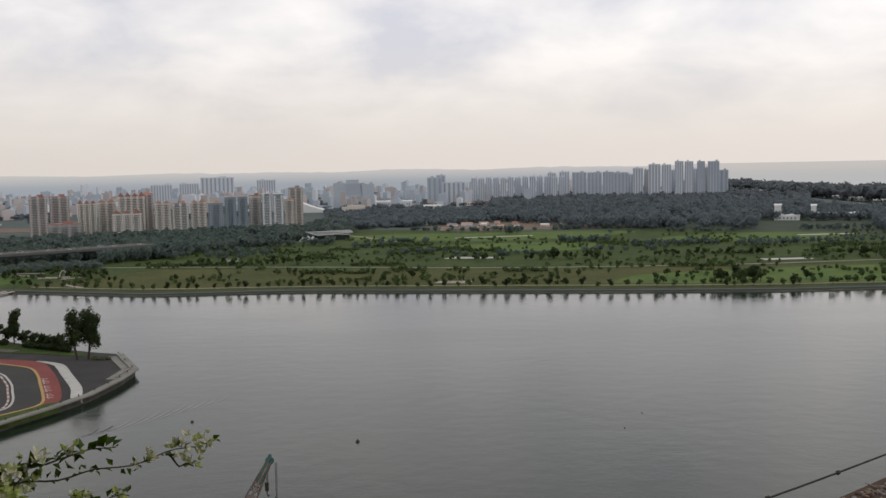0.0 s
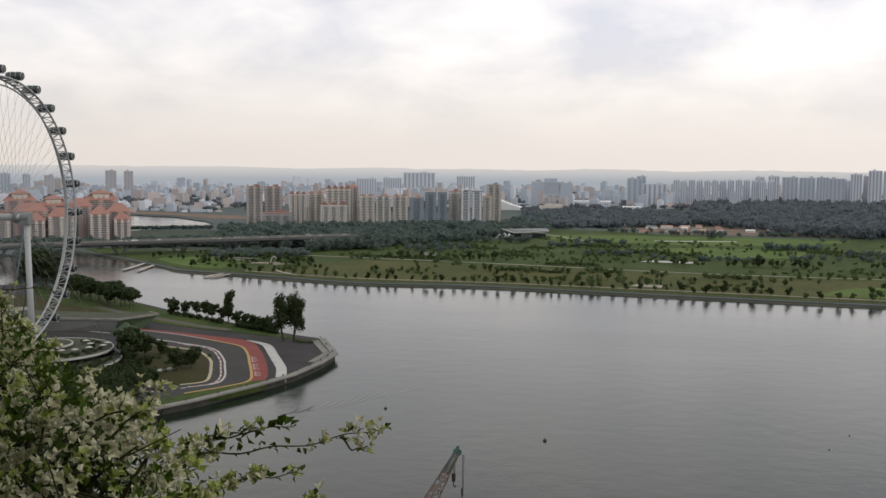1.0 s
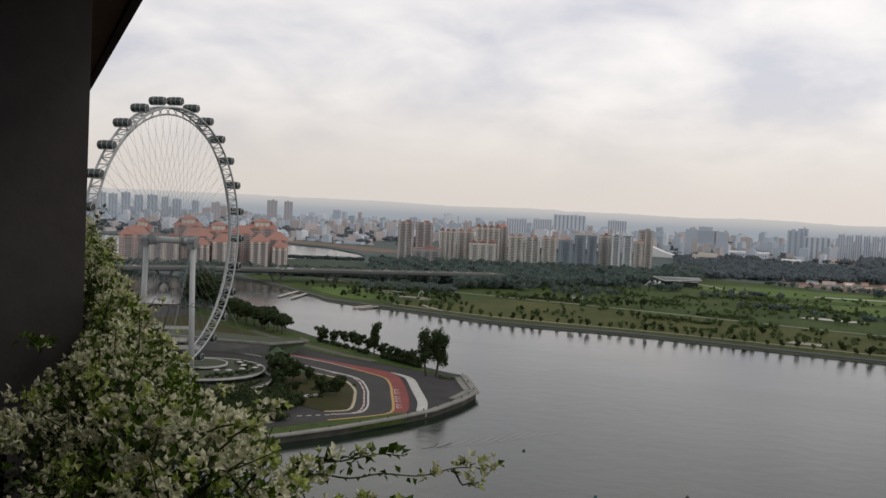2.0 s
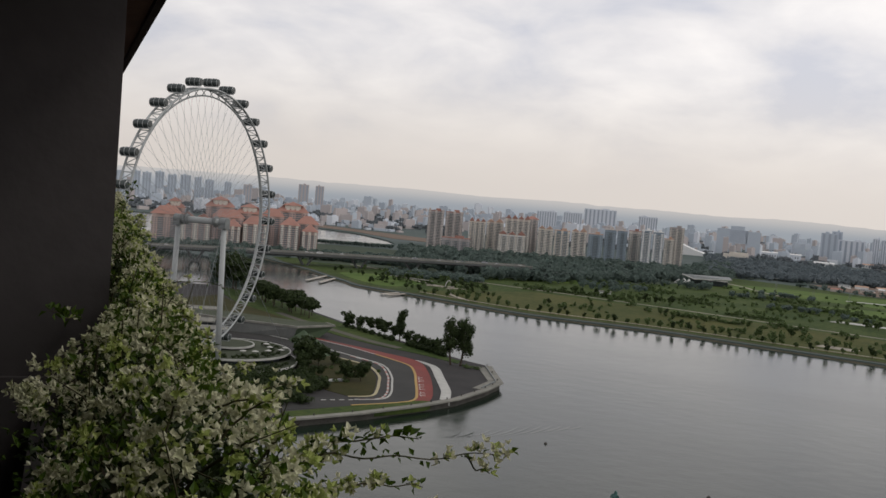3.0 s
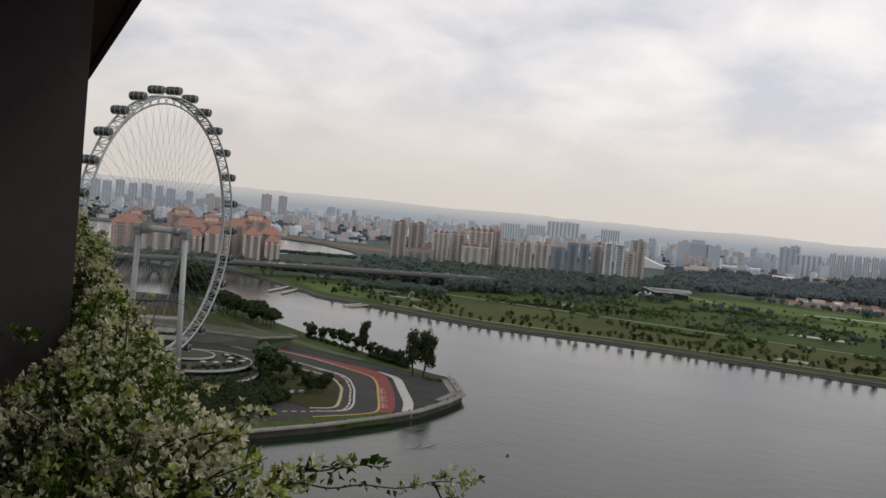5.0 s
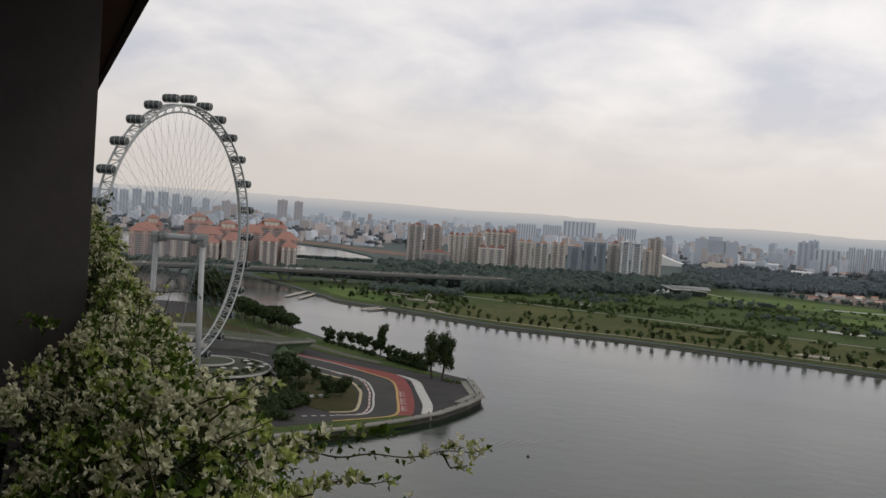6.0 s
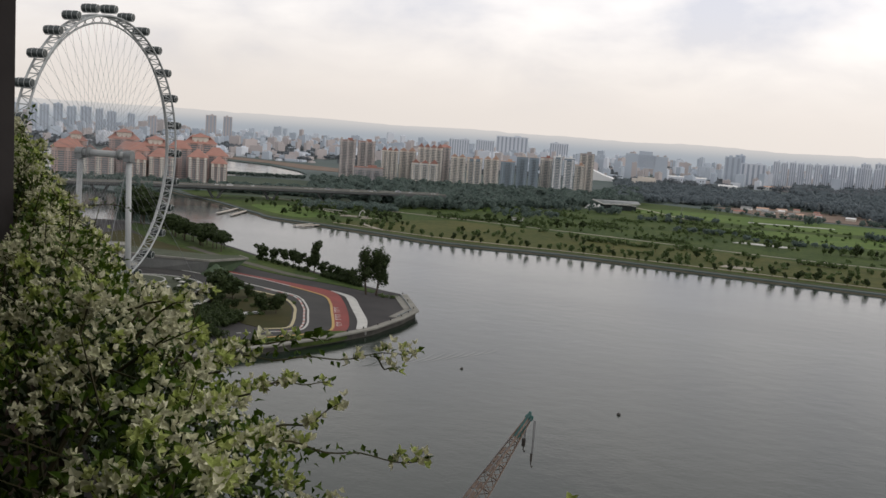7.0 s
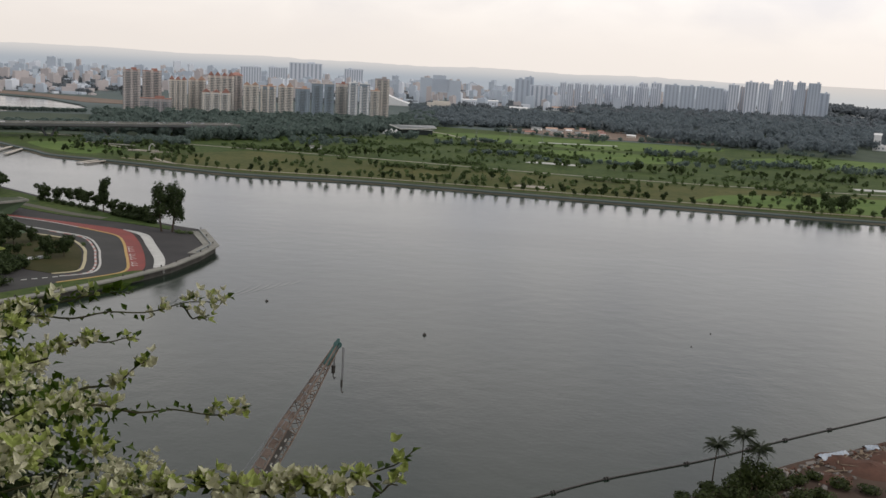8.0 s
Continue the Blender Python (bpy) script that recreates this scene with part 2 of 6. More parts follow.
# ---- mesh helpers ----
class Build:
    """Collects faces for one mesh."""

    def __init__(self):
        self.v, self.f, self.m = [], [], []

    def face(self, pts, k=0):
        n = len(self.v)
        self.v += [tuple(p) for p in pts]
        self.f.append(tuple(range(n, n + len(pts))))
        self.m.append(k)

    def box(self, m, sx, sy, sz, k=0, taper=1.0):
        """A box on its base centre, in the frame m."""
        n = len(self.v)
        for z, q in ((0, 1.0), (sz, taper)):
            for x, y in ((-1, -1), (1, -1), (1, 1), (-1, 1)):
                self.v.append(tuple(m @ Vector((x * sx / 2 * q, y * sy / 2 * q, z))))
        for q in ((3, 2, 1, 0), (4, 5, 6, 7), (0, 1, 5, 4), (1, 2, 6, 5), (2, 3, 7, 6), (3, 0, 4, 7)):
            self.f.append(tuple(n + i for i in q))
            self.m.append(k)

    def tube(self, p0, p1, r0, r1=None, n=6, k=0, caps=True):
        p0, p1 = Vector(p0), Vector(p1)
        r1 = r0 if r1 is None else r1
        ax = (p1 - p0).normalized()
        a = ax.orthogonal().normalized()
        b = ax.cross(a)
        s = len(self.v)
        for p, r in ((p0, r0), (p1, r1)):
            for i in range(n):
                t = 2 * math.pi * i / n
                self.v.append(tuple(p + (a * math.cos(t) + b * math.sin(t)) * r))
        for i in range(n):
            j = (i + 1) % n
            self.f.append((s + i, s + j, s + n + j, s + n + i))
            self.m.append(k)
        if caps:
            self.f += [tuple(s + n - 1 - i for i in range(n)), tuple(s + n + i for i in range(n))]
            self.m += [k, k]

    def path(self, pts, r, n=6, k=0):
        """One unbroken round rod through the points; r may be one radius a point."""
        pts = [Vector(p) for p in pts]
        s, m = len(self.v), len(pts)
        a = None
        for i, p in enumerate(pts):
            d = (pts[min(i + 1, m - 1)] - pts[max(i - 1, 0)]).normalized()
            a = d.orthogonal().normalized() if a is None else (a - d * a.dot(d)).normalized()
            c = d.cross(a)
            rr = r[i] if isinstance(r, (list, tuple)) else r
            for q in range(n):
                t = 2 * math.pi * q / n
                self.v.append(tuple(p + (a * math.cos(t) + c * math.sin(t)) * rr))
        for i in range(m - 1):
            for q in range(n):
                w = (q + 1) % n
                self.f.append((s + i * n + q, s + i * n + w, s + i * n + n + w, s + i * n + n + q))
                self.m.append(k)
        self.f += [tuple(s + n - 1 - q for q in range(n)), tuple(s + (m - 1) * n + q for q in range(n))]
        self.m += [k, k]

    def prism(self, pts, z0, z1, k=0, kside=None):
        """A flat-topped block over a plan outline, counter-clockwise."""
        if sum(a[0] * b[1] - b[0] * a[1] for a, b in zip(pts, pts[1:] + pts[:1])) < 0:
            pts = pts[::-1]
        n, s = len(pts), len(self.v)
        self.v += [(p[0], p[1], z1) for p in pts] + [(p[0], p[1], z0) for p in pts]
        self.f.append(tuple(range(s, s + n)))
        self.m.append(k)
        for i in range(n):
            j = (i + 1) % n
            self.f.append((s + i, s + n + i, s + n + j, s + j))
            self.m.append(k if kside is None else kside)

    def ribbon(self, pts, w, z0, z1, k=0):
        """A raised strip of width w along a plan line; w may be one width a point."""
        left, right = [], []
        for i, p in enumerate(pts):
            a, b = Vector(pts[max(i - 1, 0)][:2]), Vector(pts[min(i + 1, len(pts) - 1)][:2])
            d = (b - a).normalized()
            h = (w[i] if isinstance(w, (list, tuple)) else w) / 2
            left.append((p[0] - d.y * h, p[1] + d.x * h))
            right.append((p[0] + d.y * h, p[1] - d.x * h))
        s, m = len(self.v), len(pts)
        for a, b in zip(left, right):
            self.v += [(*a, z1), (*b, z1), (*b, z0), (*a, z0)]
        for i in range(m - 1):
            o, e = s + i * 4, s + i * 4 + 4
            for p, q in ((0, 1), (1, 2), (2, 3), (3, 0)):
                self.f.append((o + p, o + q, e + q, e + p))
                self.m.append(k)
        self.f += [(s + 3, s + 2, s + 1, s), (s + m * 4 - 4, s + m * 4 - 3, s + m * 4 - 2, s + m * 4 - 1)]
        self.m += [k, k]

    def mesh(self, name, mats, smooth=False):
        me = bpy.data.meshes.new(name)
        me.from_pydata(self.v, [], self.f)
        for m in mats if isinstance(mats, (list, tuple)) else [mats]:
            me.materials.append(m)
        me.polygons.foreach_set("material_index", self.m)
        if smooth:
            me.polygons.foreach_set("use_smooth", [True] * len(me.polygons))
        me.update()
        return me


def thing(name, label, category, group="", at=None, kind=""):
    ob = new(name)
    if at is not None:
        ob.matrix_basis = at
    return tagged(ob, label, category, group, kind)


def part(name, b, mats, parent, label="", smooth=False, kind=""):
    """Links a Build (or a mesh) as one mesh object under a thing or a part."""
    ob = new(name, b.mesh(name, mats, smooth) if isinstance(b, Build) else b)
    ob.parent = parent
    if label:
        ob["label"] = label
    if kind:
        ob["kind"] = kind
    return ob


def solid(name, b, mats, label, category, group="", kind="", smooth=False):
    return tagged(new(name, b.mesh(name, mats, smooth)), label, category, group, kind)


def P(az, d, z=0.0):
    """A place by its heading to the left of north and its distance."""
    return Vector((-d * math.sin(radians(az)), d * math.cos(radians(az)), z))


def smooth_line(pts, n=6):
    """A rounded line through the plan points."""
    out = []
    q = [Vector(p[:2]) for p in pts]
    q = [q[0] * 2 - q[1]] + q + [q[-1] * 2 - q[-2]]
    for i in range(1, len(q) - 2):
        for k in range(n):
            t = k / n
            a, b, c, d = q[i - 1], q[i], q[i + 1], q[i + 2]
            out.append(0.5 * ((2 * b) + (c - a) * t + (2 * a - 5 * b + 4 * c - d) * t * t + (3 * b - a - 3 * c + d) * t ** 3))
    out.append(q[-2])
    return [tuple(p) for p in out]


R = random.Random(7)


def clump(b, c, rx, rz, n, size, k=0):
    """A crown of n small leaf sprays spread through a ragged egg round c."""
    for _ in range(n):
        while True:
            d = Vector((R.uniform(-1, 1), R.uniform(-1, 1), R.uniform(-1, 1)))
            if 0.15 < d.length < 1:
                break
        d = d.normalized() * (0.55 + 0.5 * R.random()) * (0.85 + 0.3 * noise.noise(d * 2.1 + Vector(c)))
        p = Vector(c) + Vector((d.x * rx, d.y * rx, d.z * rz))
        face = (Vector((d.x / rx, d.y / rx, d.z / rz)).normalized() + Vector((R.gauss(0, 0.38), R.gauss(0, 0.38), R.gauss(0, 0.38)))).normalized()
        u = face.orthogonal().normalized()
        u.rotate(Matrix.Rotation(R.uniform(0, 6.28), 3, face))
        w = u.cross(face)
        s = size * R.uniform(0.6, 1.3)
        b.face([p - u * s, p - w * s * 0.6, p + u * s, p + w * s * 0.6], k)

# ---- water, land and distance ----
b = Build()
ring = [P(a, 4985.0) for a in range(0, 360, 4)]
b.face([(p.x, p.y, 0.0) for p in ring])
solid("water", b, M_WATER, "grey-green bay water with soft ripples", "water", kind="structure")

# the far land: park, woods and city, with the shore of the bay in front
SHORE = [(-790, 1190), (-700, 1125), (-630, 1078), (-580, 1036), (-537, 1003), (-505, 976), (-434, 958), (-341, 930), (-274, 914), (-157, 920), (-46, 906), (61, 891), (165, 879), (267, 869), (334, 866), (403, 870), (700, 880), (1100, 840)]
COAST = [(1250, 1300), (1130, 2300), (1170, 3000), (1260, 3700), (1430, 4600)]
FAR = [P(-16, 4800), P(0, 4860), P(15, 4860), P(30, 4860), P(45, 4860), P(60, 4860)]
WEST = [P(60, 2400), P(48, 2650), P(40, 2560), P(33, 2430), P(30, 2380), P(27.5, 2260), P(25.8, 2080), P(25.3, 1960), P(27.2, 1880), P(30, 1790), P(36, 1810), P(42, 1760), P(42.5, 1560), P(38, 1420), P(36, 1340)]
outline = smooth_line(SHORE, 4) + [tuple(p[:2]) for p in COAST] + [tuple(p[:2]) for p in FAR + WEST]
b = Build()
b.prism(outline, -3.0, 2.0)
solid("ground", b, M_CITY, "flat far land of park, woods and city", "ground", kind="structure")

PARK_BACK = [(900, 1700), (640, 1720), (420, 1690), (230, 1700), (60, 1720), (-60, 1800), (-200, 1830), (-330, 1640), (-430, 1480), (-560, 1330), (-690, 1260), (-760, 1190)]
b = Build()
b.prism([(x, y + 9) for x, y in smooth_line(SHORE[1:-1], 4)] + PARK_BACK, 1.0, 2.35)
solid("park_lawn", b, M_GRASS, "wide green grass of a waterside park", "lawn", kind="structure")
b = Build()
edge = smooth_line(SHORE[:-1], 5)
for i in range(len(edge) - 1):
    (x0, y0), (x1, y1) = edge[i], edge[i + 1]
    j = 2.0 + 2.5 * noise.noise(Vector((x0 * 0.02, y0 * 0.02, 0)))
    j2 = 2.0 + 2.5 * noise.noise(Vector((x1 * 0.02, y1 * 0.02, 0)))
    b.face([(x0, y0 - 5 - j, -0.4), (x1, y1 - 5 - j2, -0.4), (x1, y1 + 9, 2.5), (x0, y0 + 9, 2.5)])
solid("stone_bank", b, M_BANK, "sloping stone and sand bank along the shore", "bank", kind="structure")

# mown lawns and fairways of the golf course
LAWNS = [
    [(-160, 1560), (-40, 1520), (110, 1490), (260, 1560), (330, 1640), (200, 1690), (60, 1680), (-80, 1690), (-150, 1650)],
    [(-30, 1330), (60, 1300), (190, 1310), (240, 1400), (150, 1450), (20, 1430), (-40, 1390)],
    [(300, 1440), (430, 1400), (560, 1420), (660, 1500), (560, 1570), (400, 1540)],
    [(160, 930), (300, 905), (430, 905), (640, 915), (700, 1010), (520, 1050), (380, 1040), (220, 1000)],
    [(-545, 1035), (-480, 1000), (-470, 1080), (-540, 1120), (-590, 1090)],
    [(-420, 1300), (-330, 1330), (-300, 1420), (-390, 1430)],
]
for pts in LAWNS:
    b = Build()
    b.prism(smooth_line(pts + [pts[0]], 5)[:-1], 1.5, 2.55)
    solid("fairway", b, M_LAWN, "bright mown grass of the golf course", "lawn", "fairways", "structure")
M_MEADOW = mat("olive_meadow", (0.040, 0.060, 0.016), (0.105, 0.100, 0.034), 0.012, 0.2, 0.9, fine_amt=0.55)
b = Build()
b.prism([(x, y + 22) for x, y in smooth_line(SHORE[6:-2], 4)] + [(560, 1060), (330, 1062), (74, 1070), (-152, 1112), (-337, 1140), (-410, 1050)], 1.5, 2.5)
solid("meadow", b, M_MEADOW, "rough olive meadow along the shore", "lawn", kind="structure")
# footpaths through the park
PATHS = [
    ([(-640, 1210), (-557, 1192), (-337, 1167), (-152, 1136), (74, 1090), (332, 1081), (510, 1103), (760, 1130)], 3.4),
    ([(-430, 985), (-300, 950), (-120, 945), (60, 925), (260, 900), (420, 898), (760, 905)], 2.6),
    ([(-250, 1750), (-194, 1700), (-143, 1640), (-106, 1569), (-60, 1500)], 6),
    ([(-520, 1120), (-430, 1060), (-400, 1000), (-360, 960)], 5),
]
for pts, w in PATHS:
    b = Build()
    b.ribbon(smooth_line(pts, 6), w, 2.0, 2.62)
    solid("footpath", b, M_PATH, "pale footpath through the park grass", "path", "park paths", "structure")
# ponds and bare patches
for pts, m, lab, nm in [
    ([(0, 1212), (60, 1205), (75, 1222), (10, 1232)], M_WHITE, "pale gravel patch in the park", "gravel_patch"),
    ([(-10, 955), (22, 948), (30, 966), (-4, 972)], M_PATH, "pale sandy patch by the shore", "gravel_patch"),
    ([(20, 1560), (150, 1585), (150, 1597), (20, 1574)], M_WHITE, "pale sand bunker on the fairway", "gravel_patch"),
    ([(380, 1120), (440, 1125), (440, 1142), (380, 1138)], M_WHITE, "pale gravel patch in the park", "gravel_patch"),
    ([(560, 1490), (660, 1500), (660, 1516), (560, 1506)], M_WHITE, "pale sand bunker on the fairway", "gravel_patch"),
    ([(60, 1740), (330, 1750), (420, 1850), (330, 1990), (60, 1980), (-40, 1880)], M_SOIL, "brown cleared building ground", "bare_ground"),
    ([P(31.5, 2480), P(27.6, 2330), P(25.4, 2150), P(23, 2120), P(23, 2260), P(31, 2620)], M_SOIL, "sandy cleared shore of the basin", "bare_ground"),
]:
    b = Build()
    b.prism([tuple(p[:2]) for p in pts], 1.6, 2.66)
    solid(nm, b, m, lab, "ground", kind="structure")

# the edge of sight: low hills and the open sea's haze, painted as glowing walls
M_HILLS = backdrop_material("hill_haze_glow", (0.46, 0.50, 0.55), (0.76, 0.73, 0.71), 40.0, 124.0)
M_SEAHAZE = backdrop_material("sea_haze_glow", (0.66, 0.66, 0.66), (0.78, 0.73, 0.69), 40.0, 122.0)
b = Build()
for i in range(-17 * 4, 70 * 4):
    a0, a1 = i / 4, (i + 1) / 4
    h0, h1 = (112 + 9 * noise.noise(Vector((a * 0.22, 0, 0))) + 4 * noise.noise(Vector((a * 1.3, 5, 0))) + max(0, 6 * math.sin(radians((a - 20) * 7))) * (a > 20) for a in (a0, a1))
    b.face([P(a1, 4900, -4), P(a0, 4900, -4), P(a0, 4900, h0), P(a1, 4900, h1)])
solid("backdrop_hills", b, M_HILLS, "glowing backdrop of low hazy hills along the horizon", "backdrop", kind="structure")
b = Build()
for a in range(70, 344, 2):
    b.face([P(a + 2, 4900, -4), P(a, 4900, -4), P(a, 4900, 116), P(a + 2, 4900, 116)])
solid("backdrop_sea", b, M_SEAHAZE, "glowing backdrop of pale hazy sea horizon", "backdrop", kind="structure")

# ---- the near shore under the tower ----
b = Build()
b.prism(smooth_line([(-330, 40), (-200, 120), (-90, 175), (-20, 196), (20, 224), (48, 250), (66, 266), (83, 281), (96, 291), (110, 300), (128, 313), (200, 362), (330, 400)], 4) + [(600, 300), (600, -400), (-600, -400), (-600, 40)], -3.0, 3.0)
solid("near_shore", b, mat("dark_site_soil", (0.052, 0.038, 0.030), (0.086, 0.058, 0.044), 0.05, 0.5, 0.95), "bare brown building ground at the water's edge", "ground", kind="structure")

# ---- the promontory with the race track ----
Z = 4.0
FRONT = [(-420, 250), (-330, 300), (-270, 340), (-236, 382), (-212, 423), (-195, 461), (-186, 488), (-182, 522), (-182, 550), (-207, 598)]
BACK = [(-225, 605), (-258, 622), (-301, 650), (-352, 680), (-395, 710), (-451, 748), (-526, 796), (-575, 806), (-650, 770), (-730, 640), (-700, 400), (-560, 260)]
b = Build()
b.prism(FRONT + BACK, -3.0, Z, 0, 1)
solid("promontory", b, [M_APRON, M_QUAYWALL], "dark asphalt point of land with a wet quay wall", "ground", kind="structure")
b = Build()
b.ribbon(FRONT[2:], 4.2, Z - 0.5, Z + 0.35)
solid("quay_promenade", b, M_CONC, "pale concrete promenade along the quay", "pavement", kind="structure")
b = Build()
b.ribbon([(-186, 522), (-186, 549), (-208, 590)], 6.5, Z, Z + 0.42)
solid("quay_apron", b, M_CONC, "wide pale concrete corner of the quay", "pavement", kind="structure")
b = Build()
b.prism(smooth_line([(-226, 590), (-262, 603), (-300, 612), (-340, 628), (-400, 660), (-470, 700), (-540, 760)], 4) + [(-560, 797), (-526, 790), (-451, 742), (-395, 704), (-352, 674), (-301, 644), (-258, 616), (-228, 600)], 1, Z + 0.25)
solid("shore_verge", b, M_GRASS, "grass verge along the back of the track", "lawn", kind="structure")
b = Build()
b.prism(smooth_line([(-236, 452), (-227, 461), (-232, 478), (-240, 496), (-249, 513), (-265, 533), (-282, 542), (-300, 545), (-308, 530), (-296, 500), (-268, 470), (-250, 456)], 4), 1, Z + 0.25)
solid("inner_verge", b, M_DRYGRASS, "grass and shrub verge inside the bend", "lawn", kind="structure")
b = Build()
b.prism(smooth_line([(-232, 392), (-209, 430), (-193, 463), (-199, 470), (-218, 440), (-242, 398)], 4), 1, Z + 0.22)
solid("quay_verge", b, M_GRASS, "thin strip of grass behind the quay", "lawn", kind="structure")

OUT = [(-420, 626), (-370, 611), (-333, 601), (-307, 595), (-281, 588), (-250, 577), (-230, 549), (-209, 508), (-196, 475), (-199, 462)]
MID = [(-420, 620), (-370, 606), (-333, 596), (-306, 588), (-281, 577), (-261, 567), (-246, 557), (-233, 536), (-222, 513), (-211, 490), (-203, 469), (-208, 455), (-223, 434)]
INN = [(-420, 592), (-360, 583), (-312, 568), (-288, 559), (-261, 547), (-241, 519), (-230, 497), (-220, 475), (-217, 459), (-226, 448)]
CREAM_LINE = [(-300, 548), (-282, 544), (-264, 535), (-247, 514), (-238, 496), (-230, 478), (-225, 461), (-234, 451)]
b = Build()
b.prism(smooth_line(OUT, 6) + [(-210, 447), (-226, 426), (-250, 394), (-268, 408), (-252, 430)] + smooth_line(CREAM_LINE, 6)[::-1] + [(-360, 566), (-420, 575)], 1, Z + 0.12)
solid("race_track", b, M_ASPHALT, "grey asphalt bend of a race track", "road", kind="structure")
b = Build()
b.prism(smooth_line(OUT, 6) + smooth_line(MID[:11], 6)[::-1], 1, Z + 0.20)
solid("red_runoff", b, M_RED, "red painted run-off strip round the bend", "road marking", kind="structure")
STRIP = [(-252, 579), (-246, 576), (-235, 568), (-227, 556), (-219, 541), (-208, 521), (-198, 502), (-190, 481)]
b = Build()
b.ribbon(smooth_line(STRIP, 6), [1.2 + 4.6 * min(1, i / 16) for i in range(43)], 1, Z + 0.24)
solid("white_strip", b, M_WHITE, "broad white painted band beside the track", "road marking", kind="structure")
b = Build()
b.ribbon(smooth_line([(-430, 690), (-395, 668), (-346, 643), (-310, 624), (-280, 613)], 5), 7.0, 1, Z + 0.32)
solid("shore_walk", b, M_DRYPATH, "grey-brown paved walk behind the grass verge", "pavement", kind="structure")
b = Build()
b.prism([(-350, 632), (-400, 662), (-470, 702), (-530, 740), (-540, 640), (-480, 612), (-400, 618)], 1, Z + 0.28)
solid("terminal_lawn", b, M_DRYGRASS, "olive lawn between the terminal and the trees", "lawn", kind="structure")


def kerb(name, pts, w, m1, m2, label, n=5, every=2):
    line = smooth_line(pts, n)
    root = thing(name, label, "kerb")
    for i in range(len(line) - 1):
        k = Build()
        k.ribbon([line[i], line[i + 1]], w, 1.5, Z + 0.30)
        part("kerb_stone", k, m2 if (i // every) % 2 else m1, root)


kerb("yellow_kerb", MID[4:], 1.5, M_YELLOW, M_YELLOW, "yellow painted kerb along the run-off", 3)
kerb("white_line", MID[:5], 0.9, M_WHITE, M_WHITE, "white line between track and red strip", 3)
kerb("white_kerb", INN, 1.2, M_WHITE, M_WHITE, "white painted kerb inside the bend", 3)
kerb("pink_kerb", [(x - 2.0, y - 1.2) for x, y in INN[3:]], 1.1, M_PALERED, M_WHITE, "faded red and white kerb inside the bend", 5, 1)
kerb("cream_kerb", CREAM_LINE, 1.7, M_CREAMK, M_CREAMK, "cream painted kerb round the inner verge", 3)
for k in range(4):
    b = Build()
    b.ribbon([(-228 - 3.6 * k, 445.5 - 3.4 * k), (-229.9 - 3.6 * k, 443.7 - 3.4 * k)], 0.9, 1.5, Z + 0.3)
    solid("dash", b, M_WHITE, "white painted dash on the asphalt", "road marking", "track dashes", "structure")
# unreadable white lettering on the red strip
root = thing("track_lettering", "white painted lettering on the red run-off", "road marking")
for q in range(13):
    t = q / 12
    if q % 5 == 4:
        continue
    cx, cy = -226.5 + 22 * t, 527 - 46 * t
    k = Build()
    k.box(Matrix.Translation((cx, cy, Z + 0.2)) @ Matrix.Rotation(radians(-62 + (14, -10, 4, -18)[q % 4]), 4, "Z"), 2.9, 0.55, 0.05)
    k.box(Matrix.Translation((cx + 1.0, cy + 0.6, Z + 0.2)) @ Matrix.Rotation(radians(28), 4, "Z"), (3.2, 2.2, 3.6)[q % 3], 0.5, 0.055)
    part("bar", k, M_WHITE, root)

# ---- the giant observation wheel ----
HUB = P(36.77, 565, 89.9)
WDIR = Vector((-math.sin(radians(5.0)), math.cos(radians(5.0)), 0))
AXLE = Vector((WDIR.y, -WDIR.x, 0))


def wheel_point(a, r, off=0.0):
    return HUB + WDIR * (math.cos(a) * r) + Vector((0, 0, math.sin(a) * r)) + AXLE * off


